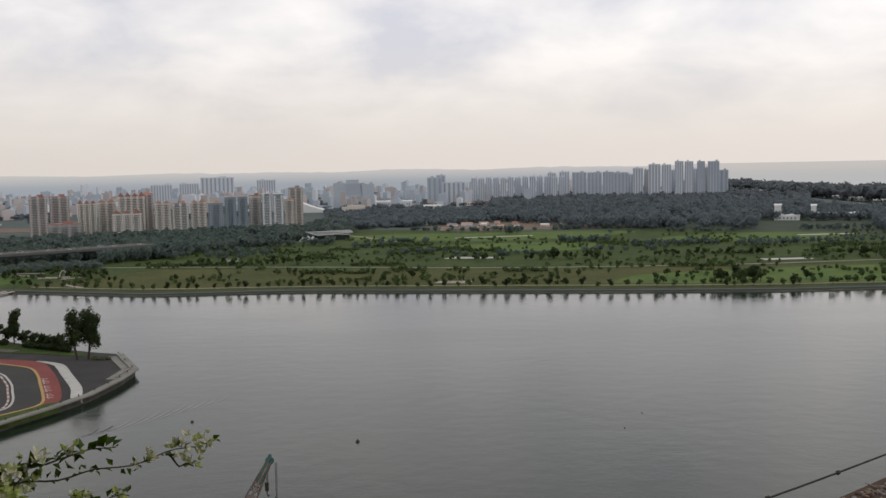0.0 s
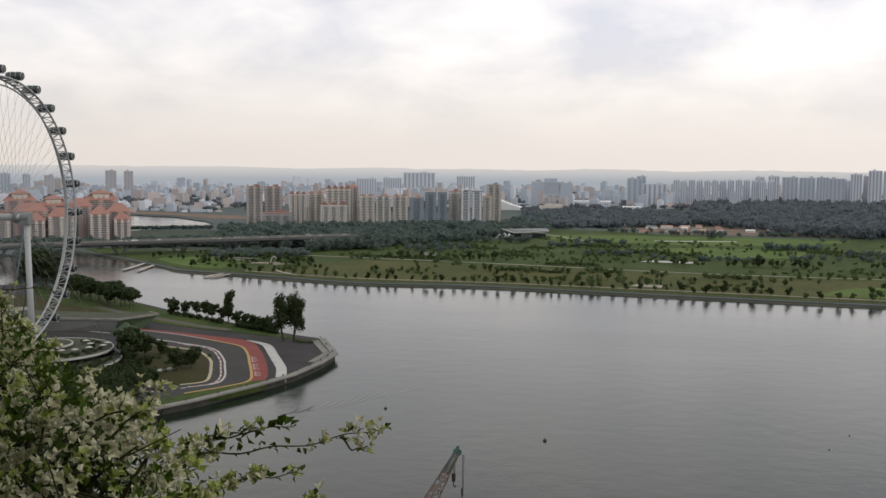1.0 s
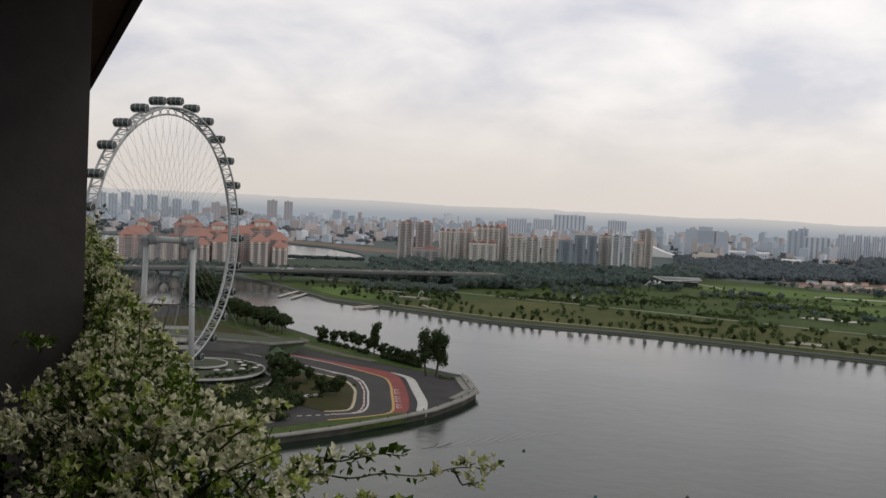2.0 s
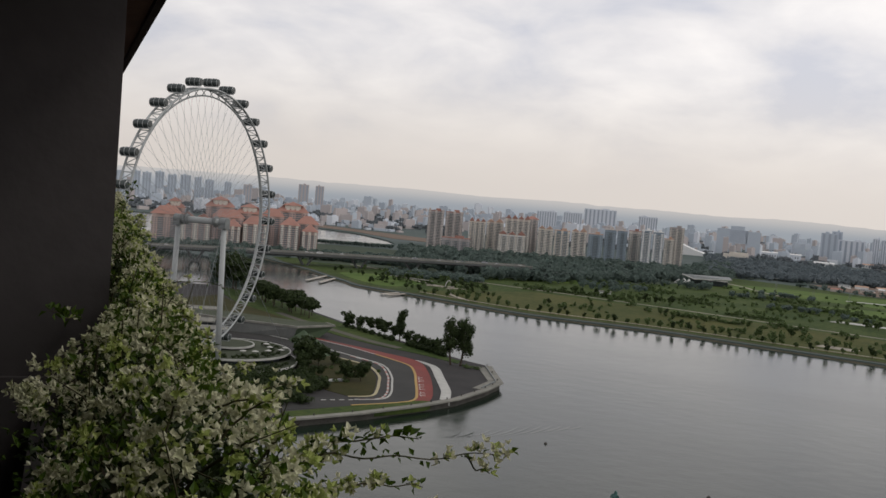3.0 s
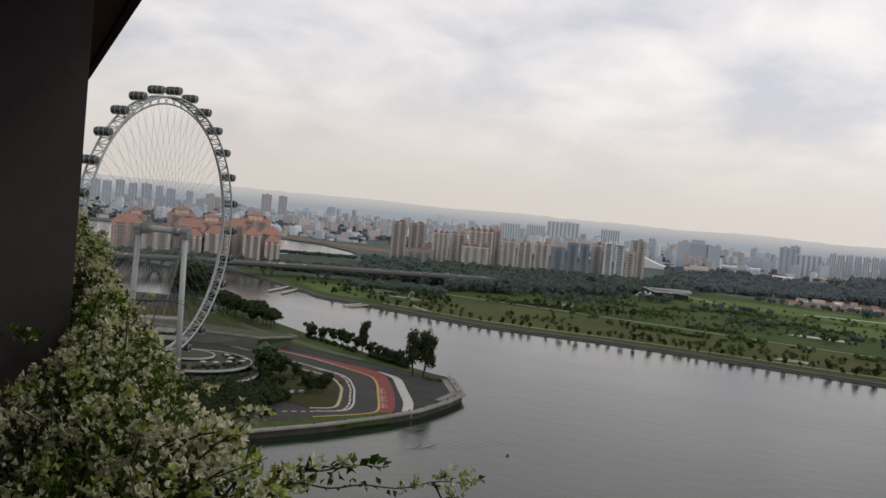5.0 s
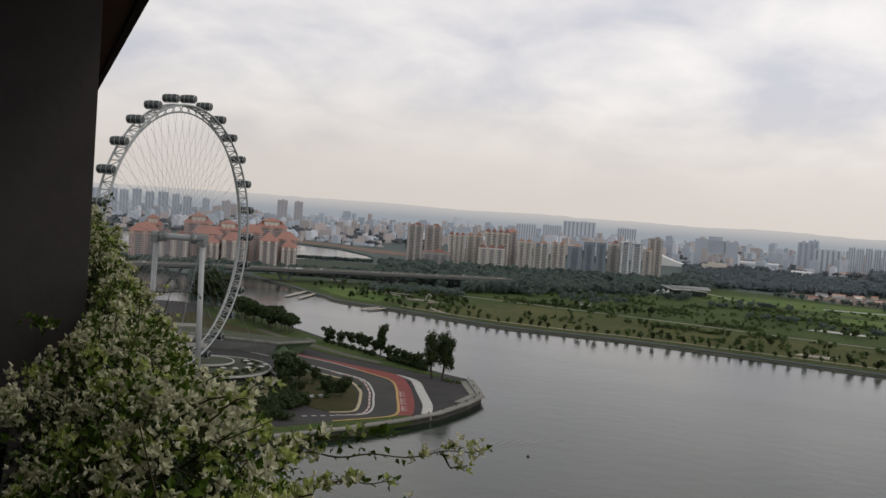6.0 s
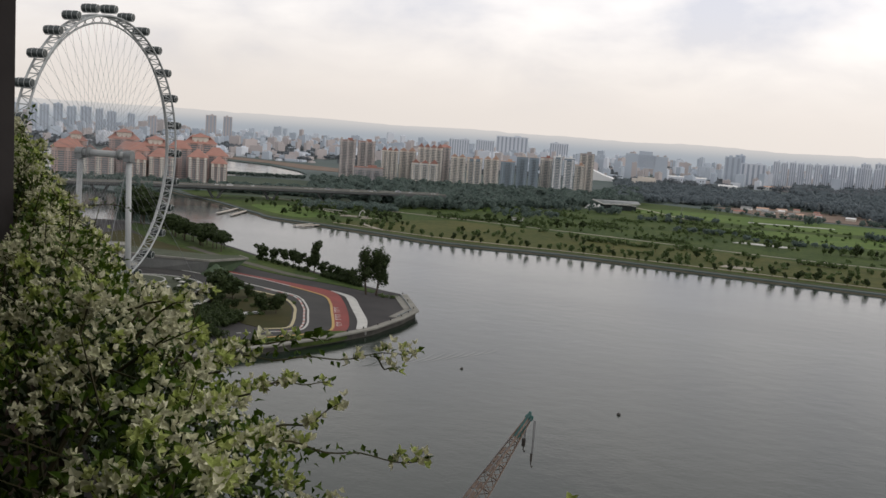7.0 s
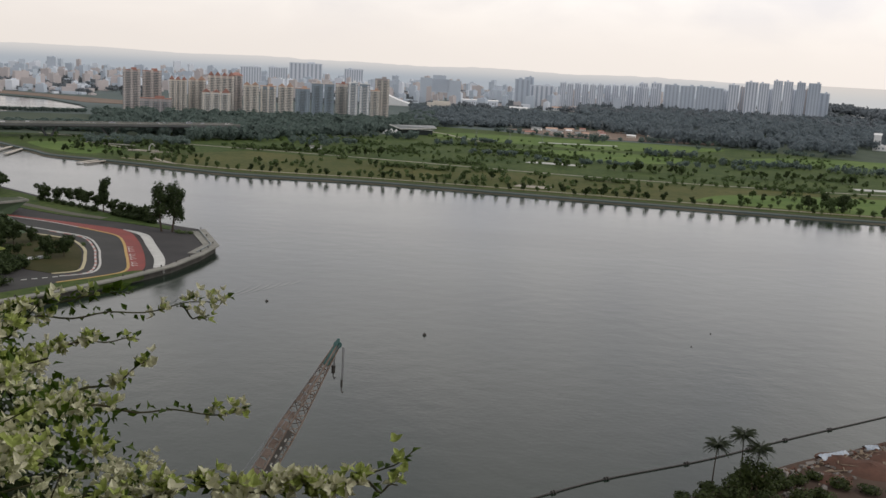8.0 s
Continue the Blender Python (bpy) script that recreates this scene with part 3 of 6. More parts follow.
def observation_wheel():
    root = thing("observation_wheel", "giant white steel observation wheel with glass capsules", "ferris wheel", at=Matrix.Translation((HUB.x, HUB.y, Z)))
    inv = root.matrix_basis.inverted()
    NCAP, RIM = 28, 75.0

    def put(name, bb, m, label="", parent=None, smooth=False):
        bb.v = [tuple(inv @ Vector(p)) for p in bb.v]
        return part(name, bb, m, parent or root, label, smooth)
    seg = 112
    for off in (-3.2, 3.2):
        bb = Build()
        for i in range(seg):
            a0, a1 = 2 * math.pi * i / seg, 2 * math.pi * (i + 1) / seg
            bb.tube(wheel_point(a0, RIM, off), wheel_point(a1, RIM, off), 0.62, n=6, caps=False)
        put("rim_tube", bb, M_STEEL, smooth=True)
    bb = Build()
    for i in range(seg):
        a0, a1 = 2 * math.pi * i / seg, 2 * math.pi * (i + 1) / seg
        bb.tube(wheel_point(a0, RIM - 4.0), wheel_point(a1, RIM - 4.0), 0.5, n=6, caps=False)
    put("inner_rim_tube", bb, M_STEEL, smooth=True)
    bb = Build()
    for i in range(seg):
        a0, a1 = 2 * math.pi * i / seg, 2 * math.pi * (i + 1) / seg
        bb.tube(wheel_point(a0, RIM, -3.2), wheel_point(a0, RIM, 3.2), 0.30, n=5)
        if i % 2:
            bb.tube(wheel_point(a0, RIM, -3.2), wheel_point(a1, RIM, 3.2), 0.24, n=5)
        else:
            bb.tube(wheel_point(a0, RIM, 3.2), wheel_point(a1, RIM, -3.2), 0.24, n=5)
        bb.tube(wheel_point(a0, RIM, -3.2 if i % 2 else 3.2), wheel_point(a0, RIM - 4.0), 0.24, n=5)
    put("rim_bracing", bb, M_STEEL)
    # spoke cables, in pairs to both ends of the spindle
    for i in range(112):
        a = 2 * math.pi * (i + 0.5) / 112
        bb = Build()
        bb.tube(wheel_point(a, RIM - 4.0), wheel_point(a + 0.5, 2.2, 9.5 if i % 2 else -9.5), 0.06, n=4, caps=False)
        put("spoke_cable", bb, M_CABLE)
    # spindle, hub drums and bearings
    bb = Build()
    bb.tube(HUB - AXLE * 15, HUB + AXLE * 15, 1.9, n=20)
    put("spindle", bb, M_STEEL, smooth=True)
    for off in (-9.5, 9.5):
        bb = Build()
        bb.tube(HUB + AXLE * (off - 0.8), HUB + AXLE * (off + 0.8), 3.0, n=20)
        put("hub_flange", bb, M_GREY, "grey steel hub flange")
    for off in (-15.0, 15.0):
        bb = Build()
        bb.tube(HUB + AXLE * (off - 2.2), HUB + AXLE * (off + 2.2), 2.7, n=16)
        bb.box(Matrix.Translation(HUB + AXLE * off - Vector((0, 0, 3.6))), 4.6, 4.6, 3.4)
        put("bearing_block", bb, M_GREY, "grey bearing housing")
        foot = HUB + AXLE * (off * 1.12)
        bb = Build()
        bb.tube((foot.x, foot.y, Z - 0.5), HUB + AXLE * off - Vector((0, 0, 2.0)), 1.75, 1.5, n=14)
        put("support_column", bb, M_STEEL, smooth=True)
        for q in (-1, 1):
            bb = Build()
            bb.tube(HUB + AXLE * off, (HUB.x + AXLE.x * off * 2.2 + WDIR.x * 62 * q, HUB.y + AXLE.y * off * 2.2 + WDIR.y * 62 * q, Z - 0.5), 0.13, n=5)
            put("stay_cable", bb, M_CABLE)
    # capsules outside the rim, level, each in its ring mount
    caps = Build()
    n = 14
    prof = [(-4.8, 1.5), (-4.3, 2.0), (-3.2, 2.3), (3.2, 2.3), (4.3, 2.0), (4.8, 1.5)]
    for (x0, r0), (x1, r1) in zip(prof, prof[1:]):
        caps.tube((x0, 0, 0), (x1, 0, 0), r0, r1, n, 0, caps=False)
    caps.face([(-4.8, 1.5 * math.cos(2 * math.pi * i / n), 1.5 * math.sin(2 * math.pi * i / n)) for i in range(n)][::-1])
    caps.face([(4.8, 1.5 * math.cos(2 * math.pi * i / n), 1.5 * math.sin(2 * math.pi * i / n)) for i in range(n)])
    shell = caps.mesh("capsule", M_CAPGLASS, True)
    rings = Build()
    for x in (-4.4, -1.5, 1.5, 4.4):
        r = 2.0 if abs(x) > 3 else 2.36
        for i in range(n):
            a0, a1 = 2 * math.pi * i / n, 2 * math.pi * (i + 1) / n
            rings.tube((x, r * math.cos(a0), r * math.sin(a0)), (x, r * math.cos(a1), r * math.sin(a1)), 0.16, n=4, caps=False)
    rings.box(Matrix.Translation((0, 0, -2.5)), 8.4, 1.6, 0.5)
    ringm = rings.mesh("ring_mount", M_STEEL)
    floor = Build()
    floor.box(Matrix.Translation((0, 0, -1.3)), 6.2, 2.6, 0.3)
    floorm = floor.mesh("deck", M_GREY)
    for i in range(NCAP):
        a = 2 * math.pi * (i - 0.045) / NCAP + math.pi / 2
        p = wheel_point(a, RIM + 4.0)
        c = part("capsule", shell, None, root)
        c.matrix_basis = inv @ Matrix.Translation(p) @ Matrix.Rotation(math.atan2(AXLE.y, AXLE.x), 4, "Z")
        part("ring_mount", ringm, None, c, "white steel mounting rings")
        part("deck", floorm, None, c)


observation_wheel()

# ---- trees ----
def tree_mesh(h, spread, leaves, size, leaf_mat, trunk_share=0.35, stems=1, limbs=4, tall=1.0, gap=0.0):
    """A trunk with limbs, and a crown of several leaf masses; two meshes."""
    t, c = Build(), Build()
    for s in range(stems):
        ox, oy = (R.uniform(-1, 1) * 0.08 * h * (stems > 1) for _ in "xy")
        if gap:
            ox, oy = gap * (2 * s - 1), 0.3 * gap * (1 - 2 * s)
        top = Vector((ox * 1.8, oy * 1.8, h * 0.78))
        r = 0.022 * h
        t.path([(ox, oy, -0.3), (ox * 1.2, oy * 1.2, h * trunk_share), tuple(top)], [r, r * 0.75, r * 0.25], 6)
        for k in range(limbs):
            z = h * (trunk_share + (0.72 - trunk_share) * (k + 0.3) / limbs)
            a = R.uniform(0, 6.28)
            e = Vector((ox + math.cos(a) * spread * 0.62, oy + math.sin(a) * spread * 0.62, z + h * 0.16 * tall))
            t.tube((ox * 1.2, oy * 1.2, z), e, r * 0.4, r * 0.12, 5)
            clump(c, e, spread * 0.48, h * 0.15 * tall, int(leaves * 0.6 / limbs / stems), size)
        clump(c, (ox * 1.5, oy * 1.5, h * (trunk_share + 0.98) / 2), spread * 0.66, h * (0.98 - trunk_share) / 2, int(leaves * 0.55 / stems), size)
    return t.mesh("trunk", M_BARK), c.mesh("crown", leaf_mat)


def plant_tree(name, meshes, x, y, z, label, group="", s=1.0, cat="tree", turn=None):
    root = thing(name, label, cat, group, Matrix.Translation((x, y, z)) @ Matrix.Rotation(R.uniform(0, 6.28) if turn is None else turn, 4, "Z") @ Matrix.Scale(s, 4))
    part("trunk", meshes[0], None, root)
    part("crown", meshes[1], None, root)
    return root


def bush_mesh(r, h, n, size, m):
    c = Build()
    for _ in range(4):
        clump(c, (R.uniform(-r, r) * 0.5, R.uniform(-r, r) * 0.5, h * 0.45), r * 0.7, h * 0.5, n // 4, size)
    return c.mesh("foliage", m)


BUSH = [bush_mesh(3.2, 4.2, 160, 0.65, M_TREE) for _ in range(3)]
# trees of the promontory
POPLAR = tree_mesh(35, 8.0, 4200, 0.85, M_TREE, 0.15, 2, 9, 0.75, gap=3.2)
plant_tree("twin_tree", POPLAR, -225, 583, Z, "tall dark twin-stemmed tree at the end of the verge", s=1.0, turn=0.45)
SLIM = tree_mesh(24, 4.6, 1200, 0.85, M_TREE, 0.08, 1, 7, 1.0)
plant_tree("slim_tree", SLIM, -293, 640, Z, "tall slim dark tree on the shore verge", s=1.1)
ROUND = [tree_mesh(14, 6.4, 700, 0.9, M_TREE, 0.12, 1, 5) for _ in range(3)]
for x, y, s in [(-352, 668, 1.0), (-342, 672, 0.8), (-333, 670, 0.85), (-322, 664, 0.95), (-313, 656, 0.9), (-302, 650, 0.8), (-285, 638, 0.75), (-277, 632, 0.7), (-268, 626, 0.75), (-260, 621, 0.7), (-252, 616, 0.85), (-247, 611, 0.5)]:
    plant_tree("shore_tree", R.choice(ROUND), x, y, Z, "dark round tree in a row on the shore verge", "shore verge trees", s)
UMB = [tree_mesh(19, 9, 1100, 1.1, M_TREE, 0.3, 1, 6, 0.8) for _ in range(3)]
for i in range(24):
    t = i / 23
    plant_tree("rain_tree", R.choice(UMB), -398 - 118 * t + R.uniform(-3, 3), 690 + 78 * t + R.uniform(-9, 6), Z, "spreading dark tree in a waterside row", "waterside rain trees", R.uniform(0.8, 1.1))
for x, y, q in [(-541, 786, 1.9), (-549, 793, 2.1), (-556, 788, 1.7), (-534, 790, 1.5), (-563, 797, 1.2)]:
    plant_tree("rain_tree", R.choice(UMB), x, y, Z, "tall spreading dark tree behind the wheel", "trees behind the wheel", q)
for x, y, s in [(-247, 490, 0.95), (-254, 485, 1.0), (-292, 505, 1.35), (-298, 513, 1.45), (-288, 512, 1.1), (-304, 519, 1.2), (-284, 490, 0.6), (-276, 484, 0.5), (-283, 522, 0.7), (-272, 488, 0.5), (-290, 494, 0.9)]:
    plant_tree("bend_tree", R.choice(ROUND), x, y, Z, "dark rounded tree inside the track's bend", "trees inside the bend", s)
for i in range(20):
    x, y = -252 - 36 * R.random(), 470 + 58 * R.random()
    root = thing("shrub", "low olive shrub beside the track", "shrub", "shrubs inside the bend", Matrix.Translation((x, y, Z)))
    part("foliage", bush_mesh(2.2, 2.4, 90, 0.5, M_TREE2), None, root)

for i in range(34):
    t = 0.45 * i / 33 if i < 26 else 0.5 + 0.5 * (i - 26) / 7
    root = thing("hedge_bush", "dark rounded bush in the shore hedge", "shrub", "shore hedge", Matrix.Translation((-243 - 110 * t, 609 + 60 * t + R.uniform(-1.5, 1.5), Z)) @ Matrix.Scale(R.uniform(0.8, 1.35), 4))
    part("foliage", BUSH[i % 3], None, root)
# park trees on the far shore: small, in loose rows and groves
PARKT = [tree_mesh(8.5, 3.5, 130, 1.0, M_TREE2, 0.22, 1, 4) for _ in range(4)] + [tree_mesh(9.5, 3.2, 130, 1.0, M_TREE, 0.2, 1, 4) for _ in range(3)]


def park_tree(x, y, s, lab="small young tree in the park", grp="park trees"):
    plant_tree("park_tree", R.choice(PARKT), x, y, 2.3, lab, grp, s)


def shore_y(x):
    for (x0, y0), (x1, y1) in zip(SHORE, SHORE[1:]):
        if x0 <= x <= x1:
            return y0 + (y1 - y0) * (x - x0) / (x1 - x0)
    return 900


x = -430.0
while x < 640:
    park_tree(x, shore_y(x) + R.uniform(14, 26), R.uniform(0.7, 1.15), "small young tree along the shore", "shore trees")
    x += R.uniform(7, 17)
for i in range(100):
    x = R.uniform(-600, 620)
    park_tree(x, shore_y(x) + 30 + 110 * R.random(), R.uniform(0.6, 1.2))
for (gx, gy, n, sx, sy, s) in [(290, 925, 16, 22, 10, 1.5), (-250, 1180, 18, 70, 16, 1.2), (120, 1180, 22, 90, 14, 1.25), (330, 1190, 16, 70, 12, 1.2), (520, 1150, 16, 70, 14, 1.3), (-440, 1080, 18, 60, 30, 1.1), (440, 930, 12, 90, 14, 1.2)]:
    for _ in range(n):
        park_tree(gx + R.uniform(-sx, sx), gy + R.uniform(-sy, sy), s * R.uniform(0.75, 1.2), "leafy tree in a park grove", "park groves")


def wood(name, spots, m, label, leaf=2.6, n=64):
    """Woodland: many ragged crowns on short trunks."""
    b = Build()
    for x, y, r, h in spots:
        b.tube((x, y, 1.9), (x, y, 2 + h * 0.6), 0.3, 0.2, 4, caps=False)
        clump(b, (x, y, 2 + h * 0.56), r, h * 0.48, n, leaf * 1.45)
    return solid(name, b, m, label, "trees", kind="stuff")


def scatter(n, az0, az1, d0, d1, r0, r1, h0, h1, keep=None):
    out = []
    for _ in range(n):
        az = R.uniform(az0, az1)
        d = d0(az) + (d1(az) - d0(az)) * R.random()
        p = P(az, d)
        if keep and not keep(p):
            continue
        out.append((p.x, p.y, R.uniform(r0, r1), R.uniform(h0, h1)))
    return out


def lin(*pts):
    """A piecewise straight function from pairs."""
    def f(a):
        q = sorted(pts)
        if a <= q[0][0]:
            return q[0][1]
        for (a0, v0), (a1, v1) in zip(q, q[1:]):
            if a <= a1:
                return v0 + (v1 - v0) * (a - a0) / (a1 - a0)
        return q[-1][1]
    return f


M_LITTER = mat("woodland_floor", (0.050, 0.068, 0.050), (0.075, 0.094, 0.066), 0.02, 0.2, 0.95)
for pts in ([P(5.5, 1700), P(13, 1380), P(22, 1340), P(30.5, 1370), P(30.5, 1770), P(9, 1850), P(5.5, 2260)], [P(7, 1840), P(7, 2560), P(-3, 2500), P(-3, 2020)], [P(-3, 2030), P(-3, 2500), P(-16, 2700), P(-22, 2480), P(-30, 2250), P(-34, 1800), P(-30, 1610), P(-12, 1730), P(-8, 1750)]):
    b = Build()
    b.prism([tuple(p[:2]) for p in pts], 1.5, 2.45)
    solid("woodland_floor", b, M_LITTER, "dark leaf-strewn floor of the woods", "ground", kind="structure")
spots = []
for i in range(2200):
    x = R.uniform(-620, 760)
    y = shore_y(x) + 40 + 640 * R.random() ** 1.15
    if noise.noise(Vector((x * 0.008, y * 0.012, 3))) > -0.05:
        spots.append((x, y, R.uniform(1.4, 4.2), R.uniform(2, 7)))
wood("park_saplings", spots, M_TREE2, "scattered small trees across the park", 1.0, 30)
spots = []
for i in range(24):
    x, y = R.uniform(-560, 640), 0
    y = shore_y(x) + 130 + 420 * R.random()
    ln = R.uniform(30, 120)
    for k in range(int(ln / 5)):
        spots.append((x + 5 * k, y + R.uniform(-5, 5) - 0.08 * 5 * k, R.uniform(2.5, 5), R.uniform(3, 8)))
wood("park_hedges", spots, M_TREE2, "long ragged hedges and thickets across the park", 1.3, 30)
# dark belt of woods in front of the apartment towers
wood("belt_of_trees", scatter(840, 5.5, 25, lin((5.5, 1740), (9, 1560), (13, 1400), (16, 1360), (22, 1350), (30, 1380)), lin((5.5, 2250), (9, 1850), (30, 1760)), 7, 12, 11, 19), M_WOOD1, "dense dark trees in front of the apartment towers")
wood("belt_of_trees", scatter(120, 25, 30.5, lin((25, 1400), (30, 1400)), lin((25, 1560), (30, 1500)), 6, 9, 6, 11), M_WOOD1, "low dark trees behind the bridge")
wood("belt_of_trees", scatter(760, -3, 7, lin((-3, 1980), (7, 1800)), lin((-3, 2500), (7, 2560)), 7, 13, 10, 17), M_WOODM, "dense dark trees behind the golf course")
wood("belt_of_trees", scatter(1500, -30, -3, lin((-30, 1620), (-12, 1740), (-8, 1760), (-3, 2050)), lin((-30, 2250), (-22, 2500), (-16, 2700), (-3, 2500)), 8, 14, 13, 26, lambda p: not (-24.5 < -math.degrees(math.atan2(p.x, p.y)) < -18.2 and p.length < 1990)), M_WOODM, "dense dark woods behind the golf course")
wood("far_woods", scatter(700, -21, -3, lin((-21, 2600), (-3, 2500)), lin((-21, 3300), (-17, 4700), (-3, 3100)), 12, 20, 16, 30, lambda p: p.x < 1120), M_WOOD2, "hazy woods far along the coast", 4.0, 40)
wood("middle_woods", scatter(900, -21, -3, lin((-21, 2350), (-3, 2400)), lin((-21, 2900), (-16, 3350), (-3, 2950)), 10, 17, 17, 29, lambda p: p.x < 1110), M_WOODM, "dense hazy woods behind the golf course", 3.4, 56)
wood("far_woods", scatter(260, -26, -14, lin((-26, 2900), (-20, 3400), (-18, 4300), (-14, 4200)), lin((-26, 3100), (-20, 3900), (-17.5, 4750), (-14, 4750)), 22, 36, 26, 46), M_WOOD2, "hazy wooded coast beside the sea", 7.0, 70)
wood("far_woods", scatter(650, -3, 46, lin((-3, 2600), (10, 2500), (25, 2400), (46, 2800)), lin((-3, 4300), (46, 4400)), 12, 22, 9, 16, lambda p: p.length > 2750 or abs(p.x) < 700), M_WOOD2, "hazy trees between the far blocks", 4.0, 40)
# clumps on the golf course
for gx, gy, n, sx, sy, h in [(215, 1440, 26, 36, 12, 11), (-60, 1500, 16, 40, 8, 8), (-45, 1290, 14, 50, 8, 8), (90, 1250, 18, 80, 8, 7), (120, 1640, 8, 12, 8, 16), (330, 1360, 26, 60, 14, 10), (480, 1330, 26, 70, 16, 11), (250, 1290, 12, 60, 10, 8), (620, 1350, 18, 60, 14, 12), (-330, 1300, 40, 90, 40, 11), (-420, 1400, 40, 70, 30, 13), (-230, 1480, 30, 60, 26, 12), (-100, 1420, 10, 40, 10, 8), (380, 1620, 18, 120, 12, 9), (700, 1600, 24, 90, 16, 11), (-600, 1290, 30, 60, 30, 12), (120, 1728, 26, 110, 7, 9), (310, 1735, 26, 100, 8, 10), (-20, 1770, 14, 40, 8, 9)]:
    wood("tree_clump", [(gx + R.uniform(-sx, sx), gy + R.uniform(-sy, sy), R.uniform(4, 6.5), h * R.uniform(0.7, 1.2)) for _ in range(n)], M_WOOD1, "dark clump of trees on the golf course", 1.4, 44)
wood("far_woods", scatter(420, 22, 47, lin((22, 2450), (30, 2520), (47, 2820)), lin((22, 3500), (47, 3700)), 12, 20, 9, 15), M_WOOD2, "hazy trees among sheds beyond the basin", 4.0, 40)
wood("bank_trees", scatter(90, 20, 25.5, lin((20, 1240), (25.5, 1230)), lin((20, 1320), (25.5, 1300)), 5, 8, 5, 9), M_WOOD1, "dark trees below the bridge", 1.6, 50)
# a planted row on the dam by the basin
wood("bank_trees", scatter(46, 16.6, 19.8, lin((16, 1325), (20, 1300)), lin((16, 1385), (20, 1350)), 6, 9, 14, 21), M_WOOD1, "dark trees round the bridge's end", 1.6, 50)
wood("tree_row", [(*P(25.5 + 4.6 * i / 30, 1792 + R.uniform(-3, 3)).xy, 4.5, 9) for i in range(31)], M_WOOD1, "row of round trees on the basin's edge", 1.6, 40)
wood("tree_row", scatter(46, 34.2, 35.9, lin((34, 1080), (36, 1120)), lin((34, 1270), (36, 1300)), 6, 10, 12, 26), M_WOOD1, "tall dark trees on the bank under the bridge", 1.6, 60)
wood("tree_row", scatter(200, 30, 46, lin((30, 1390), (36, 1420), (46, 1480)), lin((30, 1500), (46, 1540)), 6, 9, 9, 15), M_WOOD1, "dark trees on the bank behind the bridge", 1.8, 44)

# ---- bridge across the channel ----
M_DECK = mat("bridge_concrete", (0.14, 0.145, 0.145), (0.10, 0.105, 0.105), 0.02, 0.3, 0.85)
bridge = thing("road_bridge", "long grey concrete road bridge on slanted piers", "bridge")
DECK = smooth_line([P(46, 1250)[:2], P(38.6, 1283)[:2], P(31, 1310)[:2], P(24, 1345)[:2], P(20, 1372)[:2], P(17.2, 1402)[:2]], 6)
b = Build()
b.ribbon(DECK, 27, 16.0, 19.0)
b.ribbon(DECK, 15, 14.0, 16.02)
part("deck", b, M_DECK, bridge)
for q in (-1, 1):
    line = []
    for i, p in enumerate(DECK):
        a, c = Vector(DECK[max(i - 1, 0)]), Vector(DECK[min(i + 1, len(DECK) - 1)])
        d = (c - a).normalized()
        line.append((p[0] - d.y * 13.2 * q, p[1] + d.x * 13.2 * q))
    b = Build()
    b.ribbon(line, 0.6, 18.8, 20.2)
    part("parapet", b, M_CONC, bridge)
for az in (43.5, 40.2, 37.0, 33.8, 30.6, 27.4, 24.2, 21.2):
    c = min((Vector(p) for p in DECK), key=lambda p: abs(math.degrees(math.atan2(-p.x, p.y)) - az))
    c = P(az, c.length)
    d = (P(az - 1, c.length) - c).normalized()
    n = Vector((-d.y, d.x, 0))
    b = Build()
    for q in (-1, 1):
        for w in (-6, 6):
            b.tube(c + n * w + d * q * 2.5 + Vector((0, 0, 1.5)), c + n * w + d * q * 11 + Vector((0, 0, 15.2)), 1.5, 1.3, 4)
    b.box(Matrix.Translation((c.x, c.y, -2.5)) @ Matrix.Rotation(math.atan2(d.y, d.x), 4, "Z"), 12, 17, 4.6)
    part("pier", b, M_DECK, bridge)
# a second, lower viaduct behind the park
b = Build()
b.ribbon(smooth_line([P(24, 1440)[:2], P(21, 1450)[:2], P(18, 1480)[:2], P(15.5, 1540)[:2]], 6), 14, 8.5, 10.5)
viaduct = thing("slip_road", "pale raised slip road among trees", "road")
part("deck", b, M_CONC, viaduct)
for az, d in ((23, 1443), (21, 1450), (19, 1469), (17, 1504)):
    b = Build()
    c = P(az, d)
    b.tube((c.x, c.y, 1), (c.x, c.y, 8.6), 1.6, 1.4, 8)
    part("pier", b, M_DECK, viaduct)

# vehicles
M_CARW = mat("white_car_paint", (0.74, 0.74, 0.74), (0.66, 0.66, 0.66), 0.3, 2.0, 0.3)
M_CARG = mat("silver_car_paint", (0.36, 0.37, 0.39), (0.30, 0.31, 0.33), 0.3, 2.0, 0.3, metal=0.4)
M_GLASS = mat("dark_window_glass", (0.030, 0.036, 0.042), (0.050, 0.058, 0.064), 0.4, 2.0, 0.12)
M_TYRE = mat("black_rubber", (0.02, 0.02, 0.02), (0.03, 0.03, 0.03), 1.0, 6.0, 0.8)


